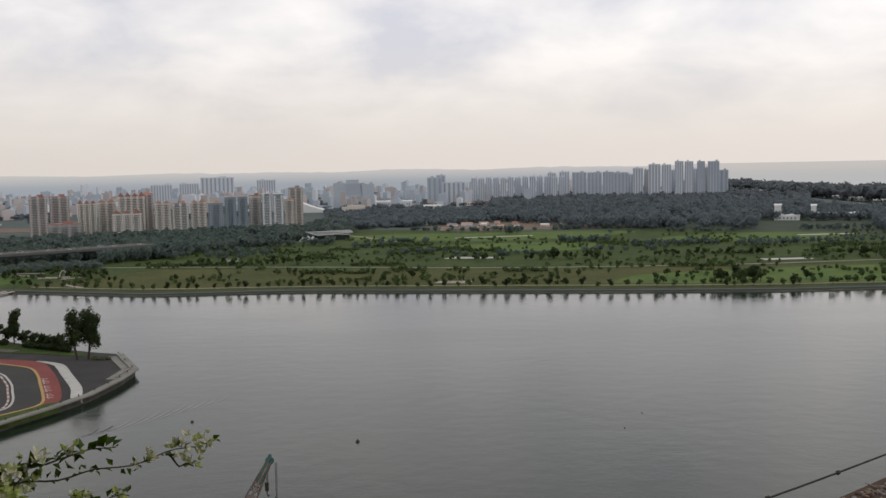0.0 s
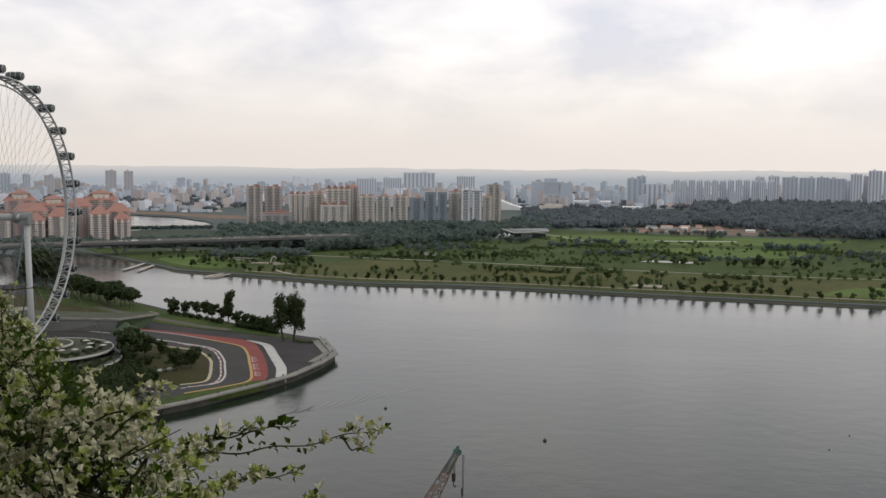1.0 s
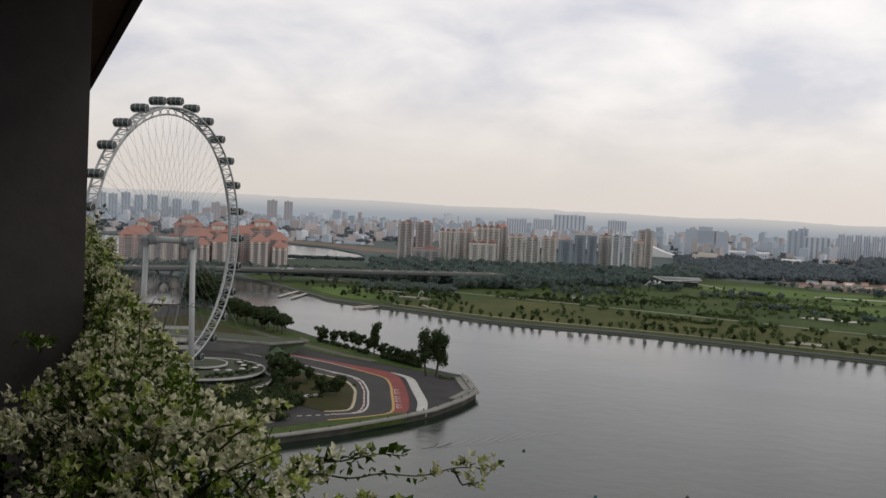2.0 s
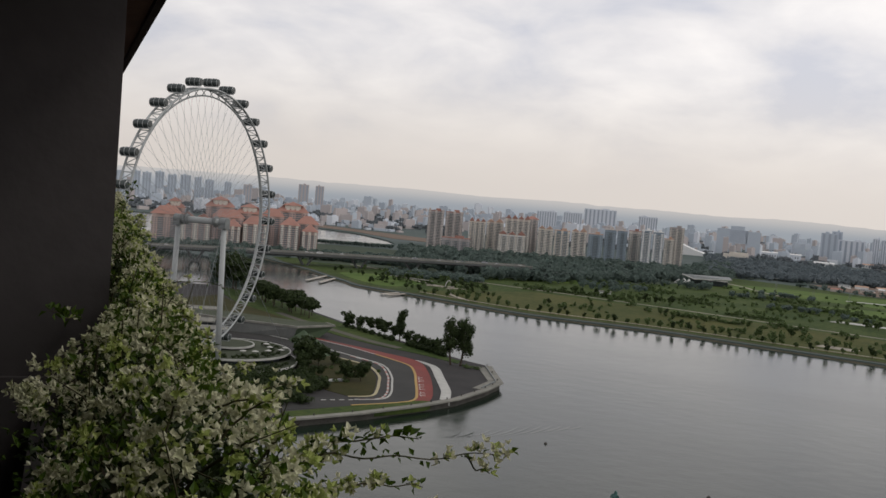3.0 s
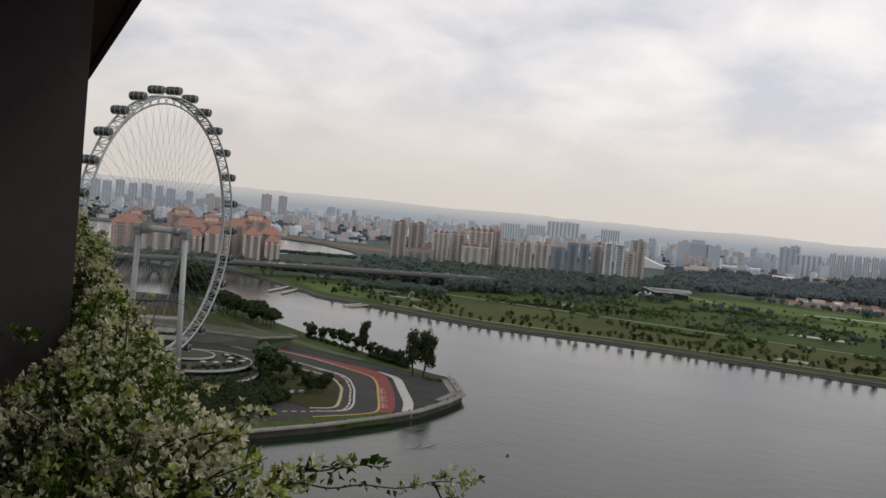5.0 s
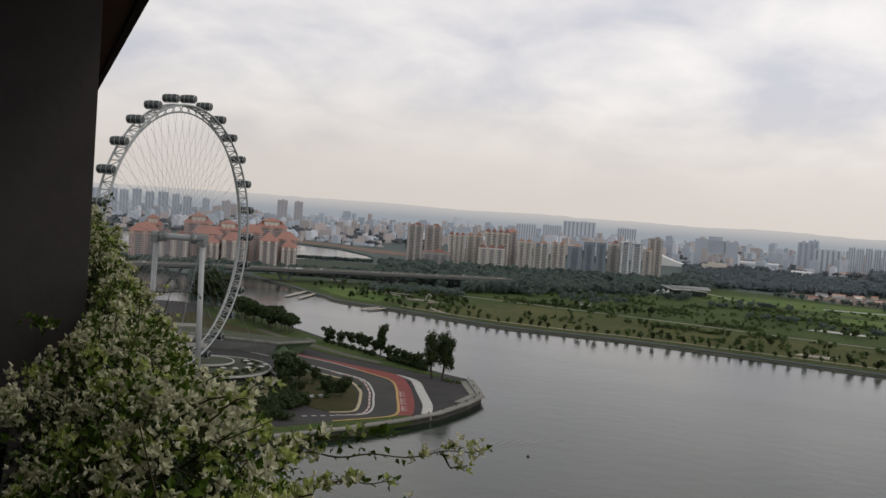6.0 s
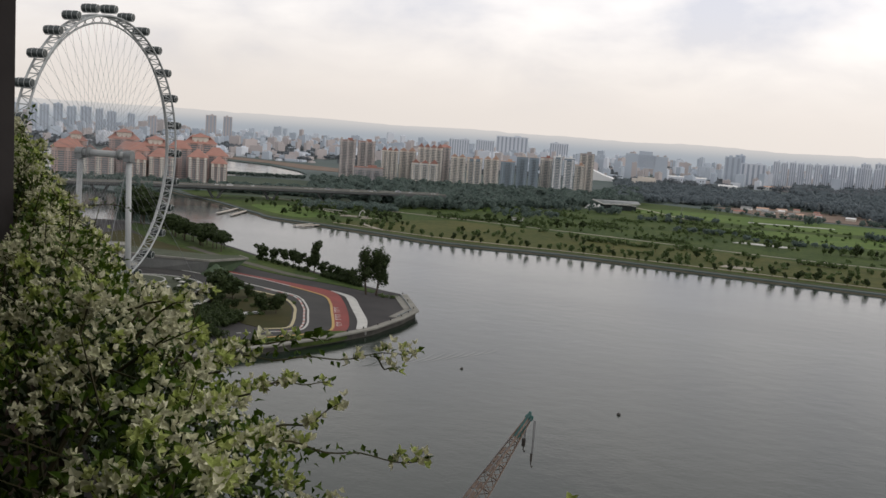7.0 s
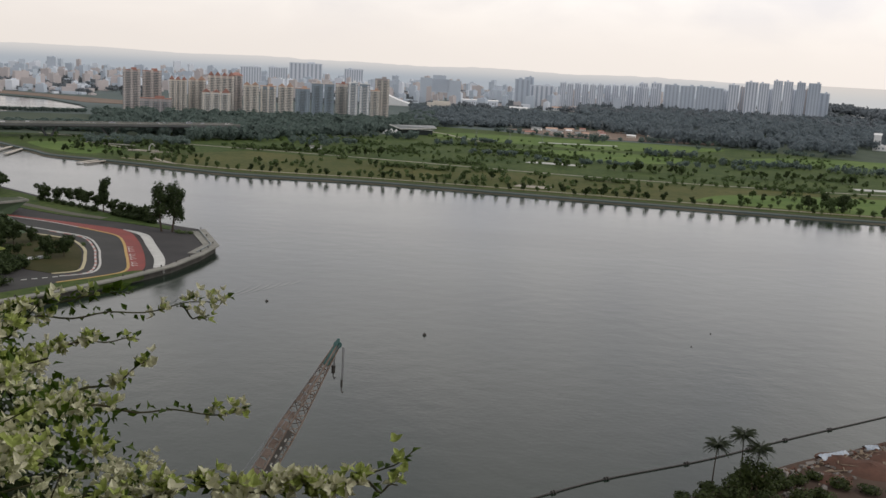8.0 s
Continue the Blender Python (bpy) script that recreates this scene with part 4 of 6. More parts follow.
def car(name, label, x, y, z, ang, paint, ln=4.5, hh=1.5, grp=""):
    root = thing(name, label, "car" if hh < 2 else "truck", grp, Matrix.Translation((x, y, z)) @ Matrix.Rotation(ang, 4, "Z"))
    b = Build()
    b.box(Matrix.Translation((0, 0, 0.35)), ln, 1.8, hh * 0.42, taper=0.97)
    b.box(Matrix.Translation((-ln * 0.05, 0, 0.35 + hh * 0.41)), ln * 0.62, 1.7, hh * 0.36, taper=0.8)
    part("body", b, paint, root)
    b = Build()
    b.box(Matrix.Translation((-ln * 0.05, 0, 0.40 + hh * 0.42)), ln * 0.60, 1.74, hh * 0.24, taper=0.86)
    part("windows", b, M_GLASS, root)
    for sx in (-1, 1):
        for sy in (-1, 1):
            b = Build()
            b.tube((sx * ln * 0.31, sy * 0.72, 0.33), (sx * ln * 0.31, sy * 0.92, 0.33), 0.33, n=10)
            part("wheel", b, M_TYRE, root)


for i in range(26):
    k = R.randrange(1, len(DECK) - 1)
    a, c = Vector(DECK[k]), Vector(DECK[k + 1])
    p = a.lerp(c, R.random())
    d = (c - a).normalized()
    o = R.choice((-8, -4.5, 4.5, 8))
    big = R.random() < 0.3
    car("lorry" if big else "car", "pale lorry on the bridge" if big else "pale car on the bridge", p.x - d.y * o, p.y + d.x * o, 19.0, math.atan2(d.y, d.x), R.choice((M_CARW, M_CARG)), 9 if big else 4.6, 3.4 if big else 1.6, "bridge traffic")
for x, y, a, pt in [(-262, 474, 0.9, M_CARG), (-259, 478, 0.9, M_CARW), (-265, 469, 0.9, M_CARW), (-268, 464, 0.8, M_CARG), (-256, 482, 0.9, M_CARG)]:
    car("car", "parked car beside the inner verge", x, y, Z, a, pt, 4.8, 1.6, "parked cars")

# ---- boat jetties ----
M_JETTY = mat("bleached_timber", (0.50, 0.46, 0.40), (0.36, 0.33, 0.29), 0.3, 2.0, 0.85)
for (x0, y0), (x1, y1) in [((-582, 1032), (-568, 967)), ((-562, 1020), (-548, 963)), ((-445, 958), (-452, 930)), ((-436, 956), (-443, 928))]:
    root = thing("jetty", "pale timber jetty reaching from the bank", "jetty", "jetties")
    b = Build()
    b.ribbon([(x0, y0 + 6), (x1, y1)], 4.2, 1.2, 1.7)
    part("deck", b, M_JETTY, root)
    for t in (0.35, 0.65, 0.97):
        for q in (-1.7, 1.7):
            b = Build()
            b.tube((x0 + (x1 - x0) * t + q, y0 + (y1 - y0) * t, -1.5), (x0 + (x1 - x0) * t + q, y0 + (y1 - y0) * t, 1.25), 0.25, n=6)
            part("pile", b, M_JETTY, root)

# ---- apartment towers ----
# Walls, tiles and glass are lightened in their colour to stand for haze.
M_CREAM = mat("hazed_cream_render", (0.70, 0.65, 0.58), (0.60, 0.56, 0.50), 0.02, 0.2, 0.8)
M_PINK = mat("hazed_pinkish_render", (0.58, 0.52, 0.48), (0.50, 0.45, 0.42), 0.02, 0.2, 0.8)
M_BROWN = mat("hazed_brown_grey_render", (0.42, 0.385, 0.38), (0.35, 0.33, 0.325), 0.02, 0.2, 0.8)
M_WHITEW = mat("white_render", (0.78, 0.78, 0.77), (0.68, 0.69, 0.69), 0.02, 0.2, 0.8)
M_TEAL = mat("hazed_blue_grey_cladding", (0.26, 0.32, 0.37), (0.21, 0.265, 0.31), 0.02, 0.2, 0.5)
M_TILE = mat("hazed_red_roof_tiles", (0.40, 0.225, 0.185), (0.32, 0.18, 0.15), 0.05, 0.6, 0.8)
M_RUST = mat("orange_roof_tiles", (0.54, 0.38, 0.30), (0.46, 0.32, 0.25), 0.05, 0.6, 0.8)
M_ROSE = mat("hazed_rose_render", (0.52, 0.40, 0.36), (0.45, 0.35, 0.32), 0.02, 0.2, 0.8)
M_WIN = mat("hazed_tower_glass", (0.15, 0.18, 0.20), (0.21, 0.24, 0.26), 0.05, 0.5, 0.25)


def frame_at(az, d):
    """A frame on the ground whose x runs to the right and whose -y faces the bay."""
    return Matrix.Translation(P(az, d, 2.0)) @ Matrix.Rotation(radians(az), 4, "Z")


def apartment_tower(label, az0, az1, d, top, wall, pier, roof=None, roof_mat=None, bays=4, step=3.2, depth=18, slabs=True, crown=0.0, steep=0.34, grp="apartment towers", name="apartment_tower", z0=0.0):
    """A tower between two headings: wall, proud bays with windows, balcony slabs, and its roof."""
    az = (az0 + az1) / 2
    w = d * math.tan(radians(abs(az1 - az0) / 2)) * 2 * 0.98
    h = top - 2.0
    root = thing(name, label, "apartment building", grp, frame_at(az, d))
    T = Matrix.Translation
    b = Build()
    b.box(T((0, depth / 2, z0)), w * 0.97, depth, h - z0)
    part("wall", b, wall, root)
    n = bays * 2 + 1
    cw = w / n
    floors = int((h - 3) / step)
    win, slab = Build(), Build()
    for i in range(n):
        x = -w / 2 + cw * (i + 0.5)
        if i % 2 == 0:
            hh = h - (R.uniform(0, 5) if crown else 0)
            b = Build()
            b.box(T((x, -0.7, z0)), cw * 0.74, 3.4, hh - z0)
            if crown:
                b.box(T((x, -0.7, hh)), cw * 0.6, 3.0, crown * R.uniform(0.5, 1))
            bay = part("bay", b, pier, root)
            for f in range(floors):
                for q in ((-0.22, 0.22) if cw > 5 else (0,)):
                    win.box(T((x + q * cw, -2.42, 2.2 + f * step)), cw * (0.24 if cw > 5 else 0.4), 0.08, step * 0.5)
        else:
            for f in range(floors):
                win.box(T((x, -0.06, 1.8 + f * step)), cw * 0.96, 0.08, step * 0.66)
                if slabs:
                    slab.box(T((x, -0.9, 1.1 + f * step)), cw * 1.0, 2.0, 0.85)
    part("glazing", win, M_WIN, root, "dark window glazing", kind="stuff")
    if slabs:
        part("balcony_banding", slab, pier, root, kind="stuff")
    if roof == "gables":
        for i in range(bays):
            x = -w / 2 + w * (i + 0.5) / bays
            gw, gh = w / bays * 0.46, R.uniform(5.5, 9)
            b = Build()
            f0, f1 = [(x - gw, -1.5, h), (x + gw, -1.5, h), (x, -1.5, h + gh)], [(x - gw, depth * 0.7, h), (x + gw, depth * 0.7, h), (x, depth * 0.7, h + gh)]
            b.face(f0)
            b.face(f1[::-1])
            b.face([f0[1], f1[1], f1[2], f0[2]])
            b.face([f0[2], f1[2], f1[0], f0[0]])
            part("gable_roof", b, roof_mat, root, "red tiled gable roof")
    elif roof == "hip":
        b = Build()
        e = 1.5
        x0, x1, y0, y1, rz = -w / 2 - e, w / 2 + e, -2.5, depth + e, h + min(w, depth) * steep
        rx = max(w / 2 - depth / 2, 0.5)
        A, B2, C, D = (x0, y0, h), (x1, y0, h), (x1, y1, h), (x0, y1, h)
        E, F = (-rx, (y0 + y1) / 2, rz), (rx, (y0 + y1) / 2, rz)
        for q in ([A, B2, F, E], [B2, C, F], [C, D, E, F], [D, A, E], [D, C, B2, A]):
            b.face(q)
        part("hip_roof", b, roof_mat, root, "tiled hip roof")
    else:
        b = Build()
        b.box(T((0, depth / 2, h)), w * 0.99, depth + 1, 1.2)
        b.box(T((w * 0.12, depth / 2, h + 1.2)), w * 0.3, depth * 0.5, 4.0)
        part("roof", b, roof_mat or wall, root)
    return root


D0 = 1950


def ztop(el, d=D0):
    return H + d * math.tan(radians(el))


apartment_tower("brown apartment tower with red stair heads", 23.5, 22.5, D0, ztop(-1.20), M_BROWN, M_PINK, "flat", M_TILE, 2, crown=6)
apartment_tower("brown apartment tower with red stair heads", 22.45, 21.35, D0 + 20, ztop(-1.22), M_BROWN, M_PINK, "flat", M_TILE, 2, crown=6)
apartment_tower("low brown apartment block with tiled roof", 22.6, 20.8, D0 - 60, ztop(-2.75, D0 - 60), M_BROWN, M_BROWN, "flat", M_TILE, 3)
apartment_tower("cream apartment block with red gables", 21.0, 19.95, D0 - 20, ztop(-1.62, D0 - 20), M_CREAM, M_CREAM, "gables", M_TILE, 3)
apartment_tower("cream apartment block with pale red gables", 19.95, 18.9, D0 + 10, ztop(-1.58, D0 + 10), M_PINK, M_CREAM, "gables", M_RUST, 2)
apartment_tower("tall cream apartment tower with red gables", 18.85, 17.3, D0 - 30, ztop(-1.28, D0 - 30), M_PINK, M_CREAM, "gables", M_TILE, 4, crown=0)
apartment_tower("tall brown apartment tower with a red hip roof", 17.6, 16.85, D0 + 25, ztop(-1.22, D0 + 25), M_BROWN, M_PINK, "hip", M_TILE, 2)
apartment_tower("low apartment block with green glazing", 19.2, 17.5, D0 - 80, ztop(-2.25, D0 - 80), M_WHITEW, M_CREAM, "gables", M_TILE, 3)
apartment_tower("cream apartment tower with a pointed gable", 16.85, 15.9, D0 - 40, ztop(-1.72, D0 - 40), M_CREAM, M_CREAM, "gables", M_RUST, 2)
apartment_tower("grey-green apartment tower with tiled gables", 15.88, 14.9, D0 - 30, ztop(-1.76, D0 - 30), M_TEAL, M_CREAM, "flat", M_RUST, 2)
apartment_tower("cream and blue-grey apartment tower with orange roof", 14.85, 13.9, D0 - 20, ztop(-1.72, D0 - 20), M_PINK, M_CREAM, "gables", M_RUST, 2)
apartment_tower("blue-grey stepped apartment block with orange roof", 13.85, 12.95, D0 - 20, ztop(-1.80, D0 - 20), M_TEAL, M_TEAL, "flat", M_RUST, 1)
apartment_tower("dark blue-grey apartment tower with white slabs", 12.9, 12.2, D0 - 10, ztop(-1.45), M_TEAL, M_TEAL, "flat", M_PINK, 1)
apartment_tower("dark blue-grey apartment tower with white slabs", 12.15, 11.55, D0 - 10, ztop(-1.45), M_TEAL, M_TEAL, "flat", M_PINK, 1)
apartment_tower("pinkish apartment tower behind the white one", 11.5, 10.75, D0 + 30, ztop(-1.42, D0 + 30), M_PINK, M_CREAM, "flat", M_TILE, 1)
apartment_tower("white apartment tower with dark vertical bands", 10.75, 10.15, D0, ztop(-1.32), M_TEAL, M_WHITEW, "flat", M_WHITEW, 1, crown=3)
apartment_tower("white apartment tower with dark vertical bands", 10.1, 9.45, D0, ztop(-1.36), M_TEAL, M_WHITEW, "flat", M_WHITEW, 1, crown=3)
apartment_tower("cream apartment block beside the brown tower", 9.45, 8.85, D0 + 10, ztop(-1.72), M_CREAM, M_CREAM, "flat", M_RUST, 1)
apartment_tower("tall brown and cream apartment tower", 9.2, 8.3, D0 + 50, ztop(-1.02, D0 + 50), M_BROWN, M_CREAM, "flat", M_BROWN, 2, crown=4)

# the red-roofed waterside condominium behind the bridge
DC = 1570
for a0, a1, el, dd, roof, lab in [
    (39.6, 37.8, -2.50, 20, "hip", "red-roofed cream condominium wing"), (38.9, 37.7, -2.10, 44, "hip", "red-roofed cream condominium tower"),
    (38.0, 36.2, -2.60, 0, "gables", "low red-gabled condominium wing"), (36.6, 34.9, -1.85, 45, "hip", "tall condominium tower with a red pyramid roof"),
    (36.2, 34.3, -2.45, 8, "hip", "middle red-roofed condominium wing"), (35.4, 34.5, -2.95, -22, "hip", "low red-roofed condominium bay"),
    (34.9, 33.2, -2.15, 40, "hip", "condominium tower with a red pyramid roof"), (34.4, 32.9, -2.75, -8, "hip", "low red-roofed condominium wing"),
    (33.4, 32.0, -2.20, 28, "hip", "condominium tower with red roof"), (32.5, 30.6, -1.85, 40, "hip", "tall condominium tower with a red pyramid roof"),
    (32.2, 31.1, -2.65, -22, "hip", "low red-roofed condominium bay"), (31.3, 29.95, -2.50, 14, "hip", "low red-roofed condominium wing"),
    (30.9, 30.0, -2.95, -25, "hip", "low red-roofed condominium bay"),
]:
    root = apartment_tower(lab, a0, a1, DC + dd, ztop(el, DC + dd) - 3, M_ROSE, M_CREAM if el < -2.5 else M_ROSE, roof, M_TILE, 2, 3.4, 26, False, steep=0.5, grp="waterside condominium", name="condominium_wing")
    if el > -2.2:
        w = (a0 - a1) / 57.3 * DC
        hh = ztop(el, DC + dd) - 2
        b = Build()
        for q in (-0.25, 0, 0.25):
            b.box(Matrix.Translation((q * w * 0.6, 4, hh)), w * 0.11, 6, 5.5)
        b.box(Matrix.Translation((0, 9, hh)), w * 0.5, 12, 7.5)
        part("lantern", b, M_CREAM, root, "cream roof lantern")
        b = Build()
        x = w * 0.34
        for q in ([(-x, 1, hh + 7.4), (x, 1, hh + 7.4), (0, 9, hh + 14)], [(x, 1, hh + 7.4), (x, 17, hh + 7.4), (0, 9, hh + 14)], [(x, 17, hh + 7.4), (-x, 17, hh + 7.4), (0, 9, hh + 14)], [(-x, 17, hh + 7.4), (-x, 1, hh + 7.4), (0, 9, hh + 14)]):
            b.face(q)
        part("lantern_roof", b, M_TILE, root)

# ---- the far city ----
# Pale bluish walls and faint window contrast: haze mixed into these colours.
M_FAR = [mat("hazed_pale_block", (0.72, 0.75, 0.80), (0.62, 0.66, 0.72), 0.01, 0.06, 0.9, island=0.5), mat("hazed_grey_block", (0.46, 0.52, 0.59), (0.54, 0.59, 0.65), 0.01, 0.06, 0.9, island=0.5), mat("hazed_warm_block", (0.55, 0.50, 0.49), (0.47, 0.44, 0.44), 0.01, 0.06, 0.9, island=0.5)]
M_FARWIN = mat("hazed_window_band", (0.34, 0.39, 0.46), (0.42, 0.46, 0.52), 0.01, 0.06, 0.6)


def far_block(az0, az1, d, el, m, label, cols=6, depth=14):
    az = (az0 + az1) / 2
    w = d * math.tan(radians(abs(az0 - az1) / 2)) * 2
    h = H + d * math.tan(radians(el)) - 2
    root = thing("apartment_block", label, "apartment building", "far apartment blocks", frame_at(az, d))
    b = Build()
    b.box(Matrix.Translation((0, depth / 2, 0)), w, depth, h)
    b.box(Matrix.Translation((w * R.uniform(-0.3, 0.3), depth / 2, h)), w * 0.22, depth * 0.6, 4)
    part("wall", b, m, root)
    b = Build()
    for i in range(cols):
        b.box(Matrix.Translation((-w / 2 + w * (i + 0.5) / cols, -0.15, 4)), w / cols * 0.42, 0.4, h - 7)
    part("window_band", b, M_FARWIN, root, "recessed dark window strips", kind="stuff")


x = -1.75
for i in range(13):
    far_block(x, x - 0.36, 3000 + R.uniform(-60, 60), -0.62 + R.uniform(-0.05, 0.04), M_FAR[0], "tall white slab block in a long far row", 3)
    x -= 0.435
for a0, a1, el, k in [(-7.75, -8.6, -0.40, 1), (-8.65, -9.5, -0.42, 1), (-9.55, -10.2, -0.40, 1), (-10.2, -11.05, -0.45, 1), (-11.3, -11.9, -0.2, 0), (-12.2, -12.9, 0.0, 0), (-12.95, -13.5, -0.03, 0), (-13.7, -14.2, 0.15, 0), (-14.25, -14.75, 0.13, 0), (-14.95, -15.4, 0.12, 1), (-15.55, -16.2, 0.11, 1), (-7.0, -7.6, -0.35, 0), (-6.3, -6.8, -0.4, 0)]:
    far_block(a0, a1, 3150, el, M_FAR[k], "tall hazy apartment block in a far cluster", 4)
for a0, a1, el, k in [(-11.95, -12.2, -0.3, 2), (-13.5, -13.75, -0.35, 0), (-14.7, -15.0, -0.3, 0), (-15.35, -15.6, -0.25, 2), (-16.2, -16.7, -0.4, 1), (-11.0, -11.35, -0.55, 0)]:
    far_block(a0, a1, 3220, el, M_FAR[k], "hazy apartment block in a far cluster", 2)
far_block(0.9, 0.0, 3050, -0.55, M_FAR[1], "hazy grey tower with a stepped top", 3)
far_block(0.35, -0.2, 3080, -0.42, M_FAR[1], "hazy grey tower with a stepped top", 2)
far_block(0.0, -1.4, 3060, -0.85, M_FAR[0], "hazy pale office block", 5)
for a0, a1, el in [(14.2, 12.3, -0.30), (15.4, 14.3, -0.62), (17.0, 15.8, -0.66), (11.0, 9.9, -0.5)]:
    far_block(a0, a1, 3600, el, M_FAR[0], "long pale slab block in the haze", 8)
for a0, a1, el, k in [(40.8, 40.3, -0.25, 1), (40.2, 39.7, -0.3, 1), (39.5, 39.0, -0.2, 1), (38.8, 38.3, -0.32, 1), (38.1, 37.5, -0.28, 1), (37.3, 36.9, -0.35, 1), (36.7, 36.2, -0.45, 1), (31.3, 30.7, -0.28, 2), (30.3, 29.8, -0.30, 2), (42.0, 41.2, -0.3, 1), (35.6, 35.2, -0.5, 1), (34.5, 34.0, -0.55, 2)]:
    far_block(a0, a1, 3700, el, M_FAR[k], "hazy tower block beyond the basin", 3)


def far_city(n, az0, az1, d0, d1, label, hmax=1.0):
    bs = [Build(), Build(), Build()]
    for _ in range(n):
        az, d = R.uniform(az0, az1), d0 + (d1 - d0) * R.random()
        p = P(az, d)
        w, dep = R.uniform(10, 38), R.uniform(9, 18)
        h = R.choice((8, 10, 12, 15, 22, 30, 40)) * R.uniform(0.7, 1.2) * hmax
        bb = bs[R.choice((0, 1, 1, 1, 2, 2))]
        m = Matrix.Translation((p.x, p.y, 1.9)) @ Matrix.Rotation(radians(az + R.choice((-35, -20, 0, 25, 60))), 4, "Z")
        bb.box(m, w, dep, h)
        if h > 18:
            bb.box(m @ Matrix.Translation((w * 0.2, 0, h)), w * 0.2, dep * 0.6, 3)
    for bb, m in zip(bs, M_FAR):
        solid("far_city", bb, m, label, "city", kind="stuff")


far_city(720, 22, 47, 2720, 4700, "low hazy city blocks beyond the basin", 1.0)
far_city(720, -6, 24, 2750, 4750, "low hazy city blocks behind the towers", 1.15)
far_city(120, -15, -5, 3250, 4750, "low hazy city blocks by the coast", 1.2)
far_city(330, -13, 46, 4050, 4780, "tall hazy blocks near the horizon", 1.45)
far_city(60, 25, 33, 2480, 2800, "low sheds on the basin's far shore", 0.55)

# ---- single far buildings ----
root = thing("office_slab", "large grey office building with an open centre", "office building", at=frame_at(5.3, 2950))
b = Build()
for x, w, h in ((-44, 36, 76), (42, 40, 72)):
    b.box(Matrix.Translation((x, 10, 0)), w, 20, h)
b.box(Matrix.Translation((0, 10, 34)), 52, 20, 40)
b.box(Matrix.Translation((-4, 10, 74)), 40, 14, 11)
part("wall", b, M_FAR[1], root)
b = Build()
for f in range(16):
    b.box(Matrix.Translation((0, -0.1, 38 + f * 2.3)), 50, 0.3, 0.9)
part("window_band", b, M_FARWIN, root, kind="stuff")
root = thing("cream_hall", "cream hall with a row of tall windows", "building", at=frame_at(5.35, 2450))
b = Build()
b.box(Matrix.Translation((0, 10, 0)), 60, 20, 21)
b.box(Matrix.Translation((6, 8, 21)), 44, 12, 5)
part("wall", b, M_CREAM, root)
for i in range(7):
    b = Build()
    b.box(Matrix.Translation((-18 + i * 7.2, -0.1, 8)), 3.2, 0.4, 7)
    part("window", b, M_WIN, root)
b = Build()
n = 14
for i in range(n):
    t0, t1 = i / n, (i + 1) / n
    z0, z1 = 24 * (1 - t0) ** 1.6 + 3, 24 * (1 - t1) ** 1.6 + 3
    x0, x1 = -38 + 86 * t0, -38 + 86 * t1
    b.face([(x0, 0, z0), (x1, 0, z1), (x1, 46, z1 + 2), (x0, 46, z0 + 2)])
    b.face([(x0, 0, 0), (x1, 0, 0), (x1, 0, z1), (x0, 0, z0)])
root = thing("sports_hall", "white swept sports hall roof among trees", "sports hall", at=frame_at(7.55, 2650))
part("roof", b, M_WHITEW, root, smooth=False)
b = Build()
b.box(Matrix.Translation((0, 24, 0)), 84, 40, 4)
part("wall", b, M_WHITEW, root)
for az, d, w, h, m, lab in [(-2.05, 2900, 70, 9, M_WHITEW, "long low hall with a pale roof"), (2.9, 2950, 110, 16, M_FAR[0], "long pale low block in haze"), (0.6, 2700, 50, 10, M_WHITEW, "low white shed among trees"), (-22.2, 2040, 80, 11, M_PINK, "long pink shed with pale roof"), (-23.8, 2080, 60, 10, M_CREAM, "long cream shed near the coast"), (-19.4, 1995, 13, 30, M_WHITEW, "white plant tower among trees"), (-20.0, 1995, 40, 10, M_WHITEW, "white plant building among trees"), (-21.3, 2000, 10, 29, M_WHITEW, "white plant tower among trees"), (-21.6, 2010, 30, 9, M_CREAM, "cream plant building among trees")]:
    root = thing("low_hall", lab, "building", "far halls", frame_at(az, d))
    b = Build()
    b.box(Matrix.Translation((0, 8, 0)), w, 18, h)
    part("wall", b, m, root)
    b = Build()
    b.face([(-w / 2 - 1, -1.5, h), (w / 2 + 1, -1.5, h), (w / 2 + 1, 8, h + 3.2), (-w / 2 - 1, 8, h + 3.2)])
    b.face([(-w / 2 - 1, 8, h + 3.2), (w / 2 + 1, 8, h + 3.2), (w / 2 + 1, 18, h), (-w / 2 - 1, 18, h)])
    part("roof", b, M_RUST if az == -2.05 else M_WHITEW, root)
    b = Build()
    for i in range(max(2, int(w / 7))):
        b.box(Matrix.Translation((-w / 2 + 3.5 + i * 7, -1.08, h * 0.35)), 3.0, 0.3, h * 0.3)
    part("glazing", b, M_WIN, root, kind="stuff")

# the clubhouse with folded white roofs
root = thing("clubhouse", "white folded-roof clubhouse at the edge of the golf course", "clubhouse", at=frame_at(7.0, 1590))
b = Build()
b.face([(-34, 0, 15), (-14, -8, 9), (44, -6, 13), (40, 14, 16)])
b.face([(-34, 0, 14.3), (40, 14, 15.3), (44, -6, 12.3), (-14, -8, 8.3)])
part("roof", b, M_GREY, root, "grey folded roof")
b = Build()
b.path([(-34, 0, 14.8), (-14, -8, 8.8), (44, -6, 12.8)], 0.9, 6)
part("roof_edge", b, M_WHITE, root, "white roof edge")
b = Build()
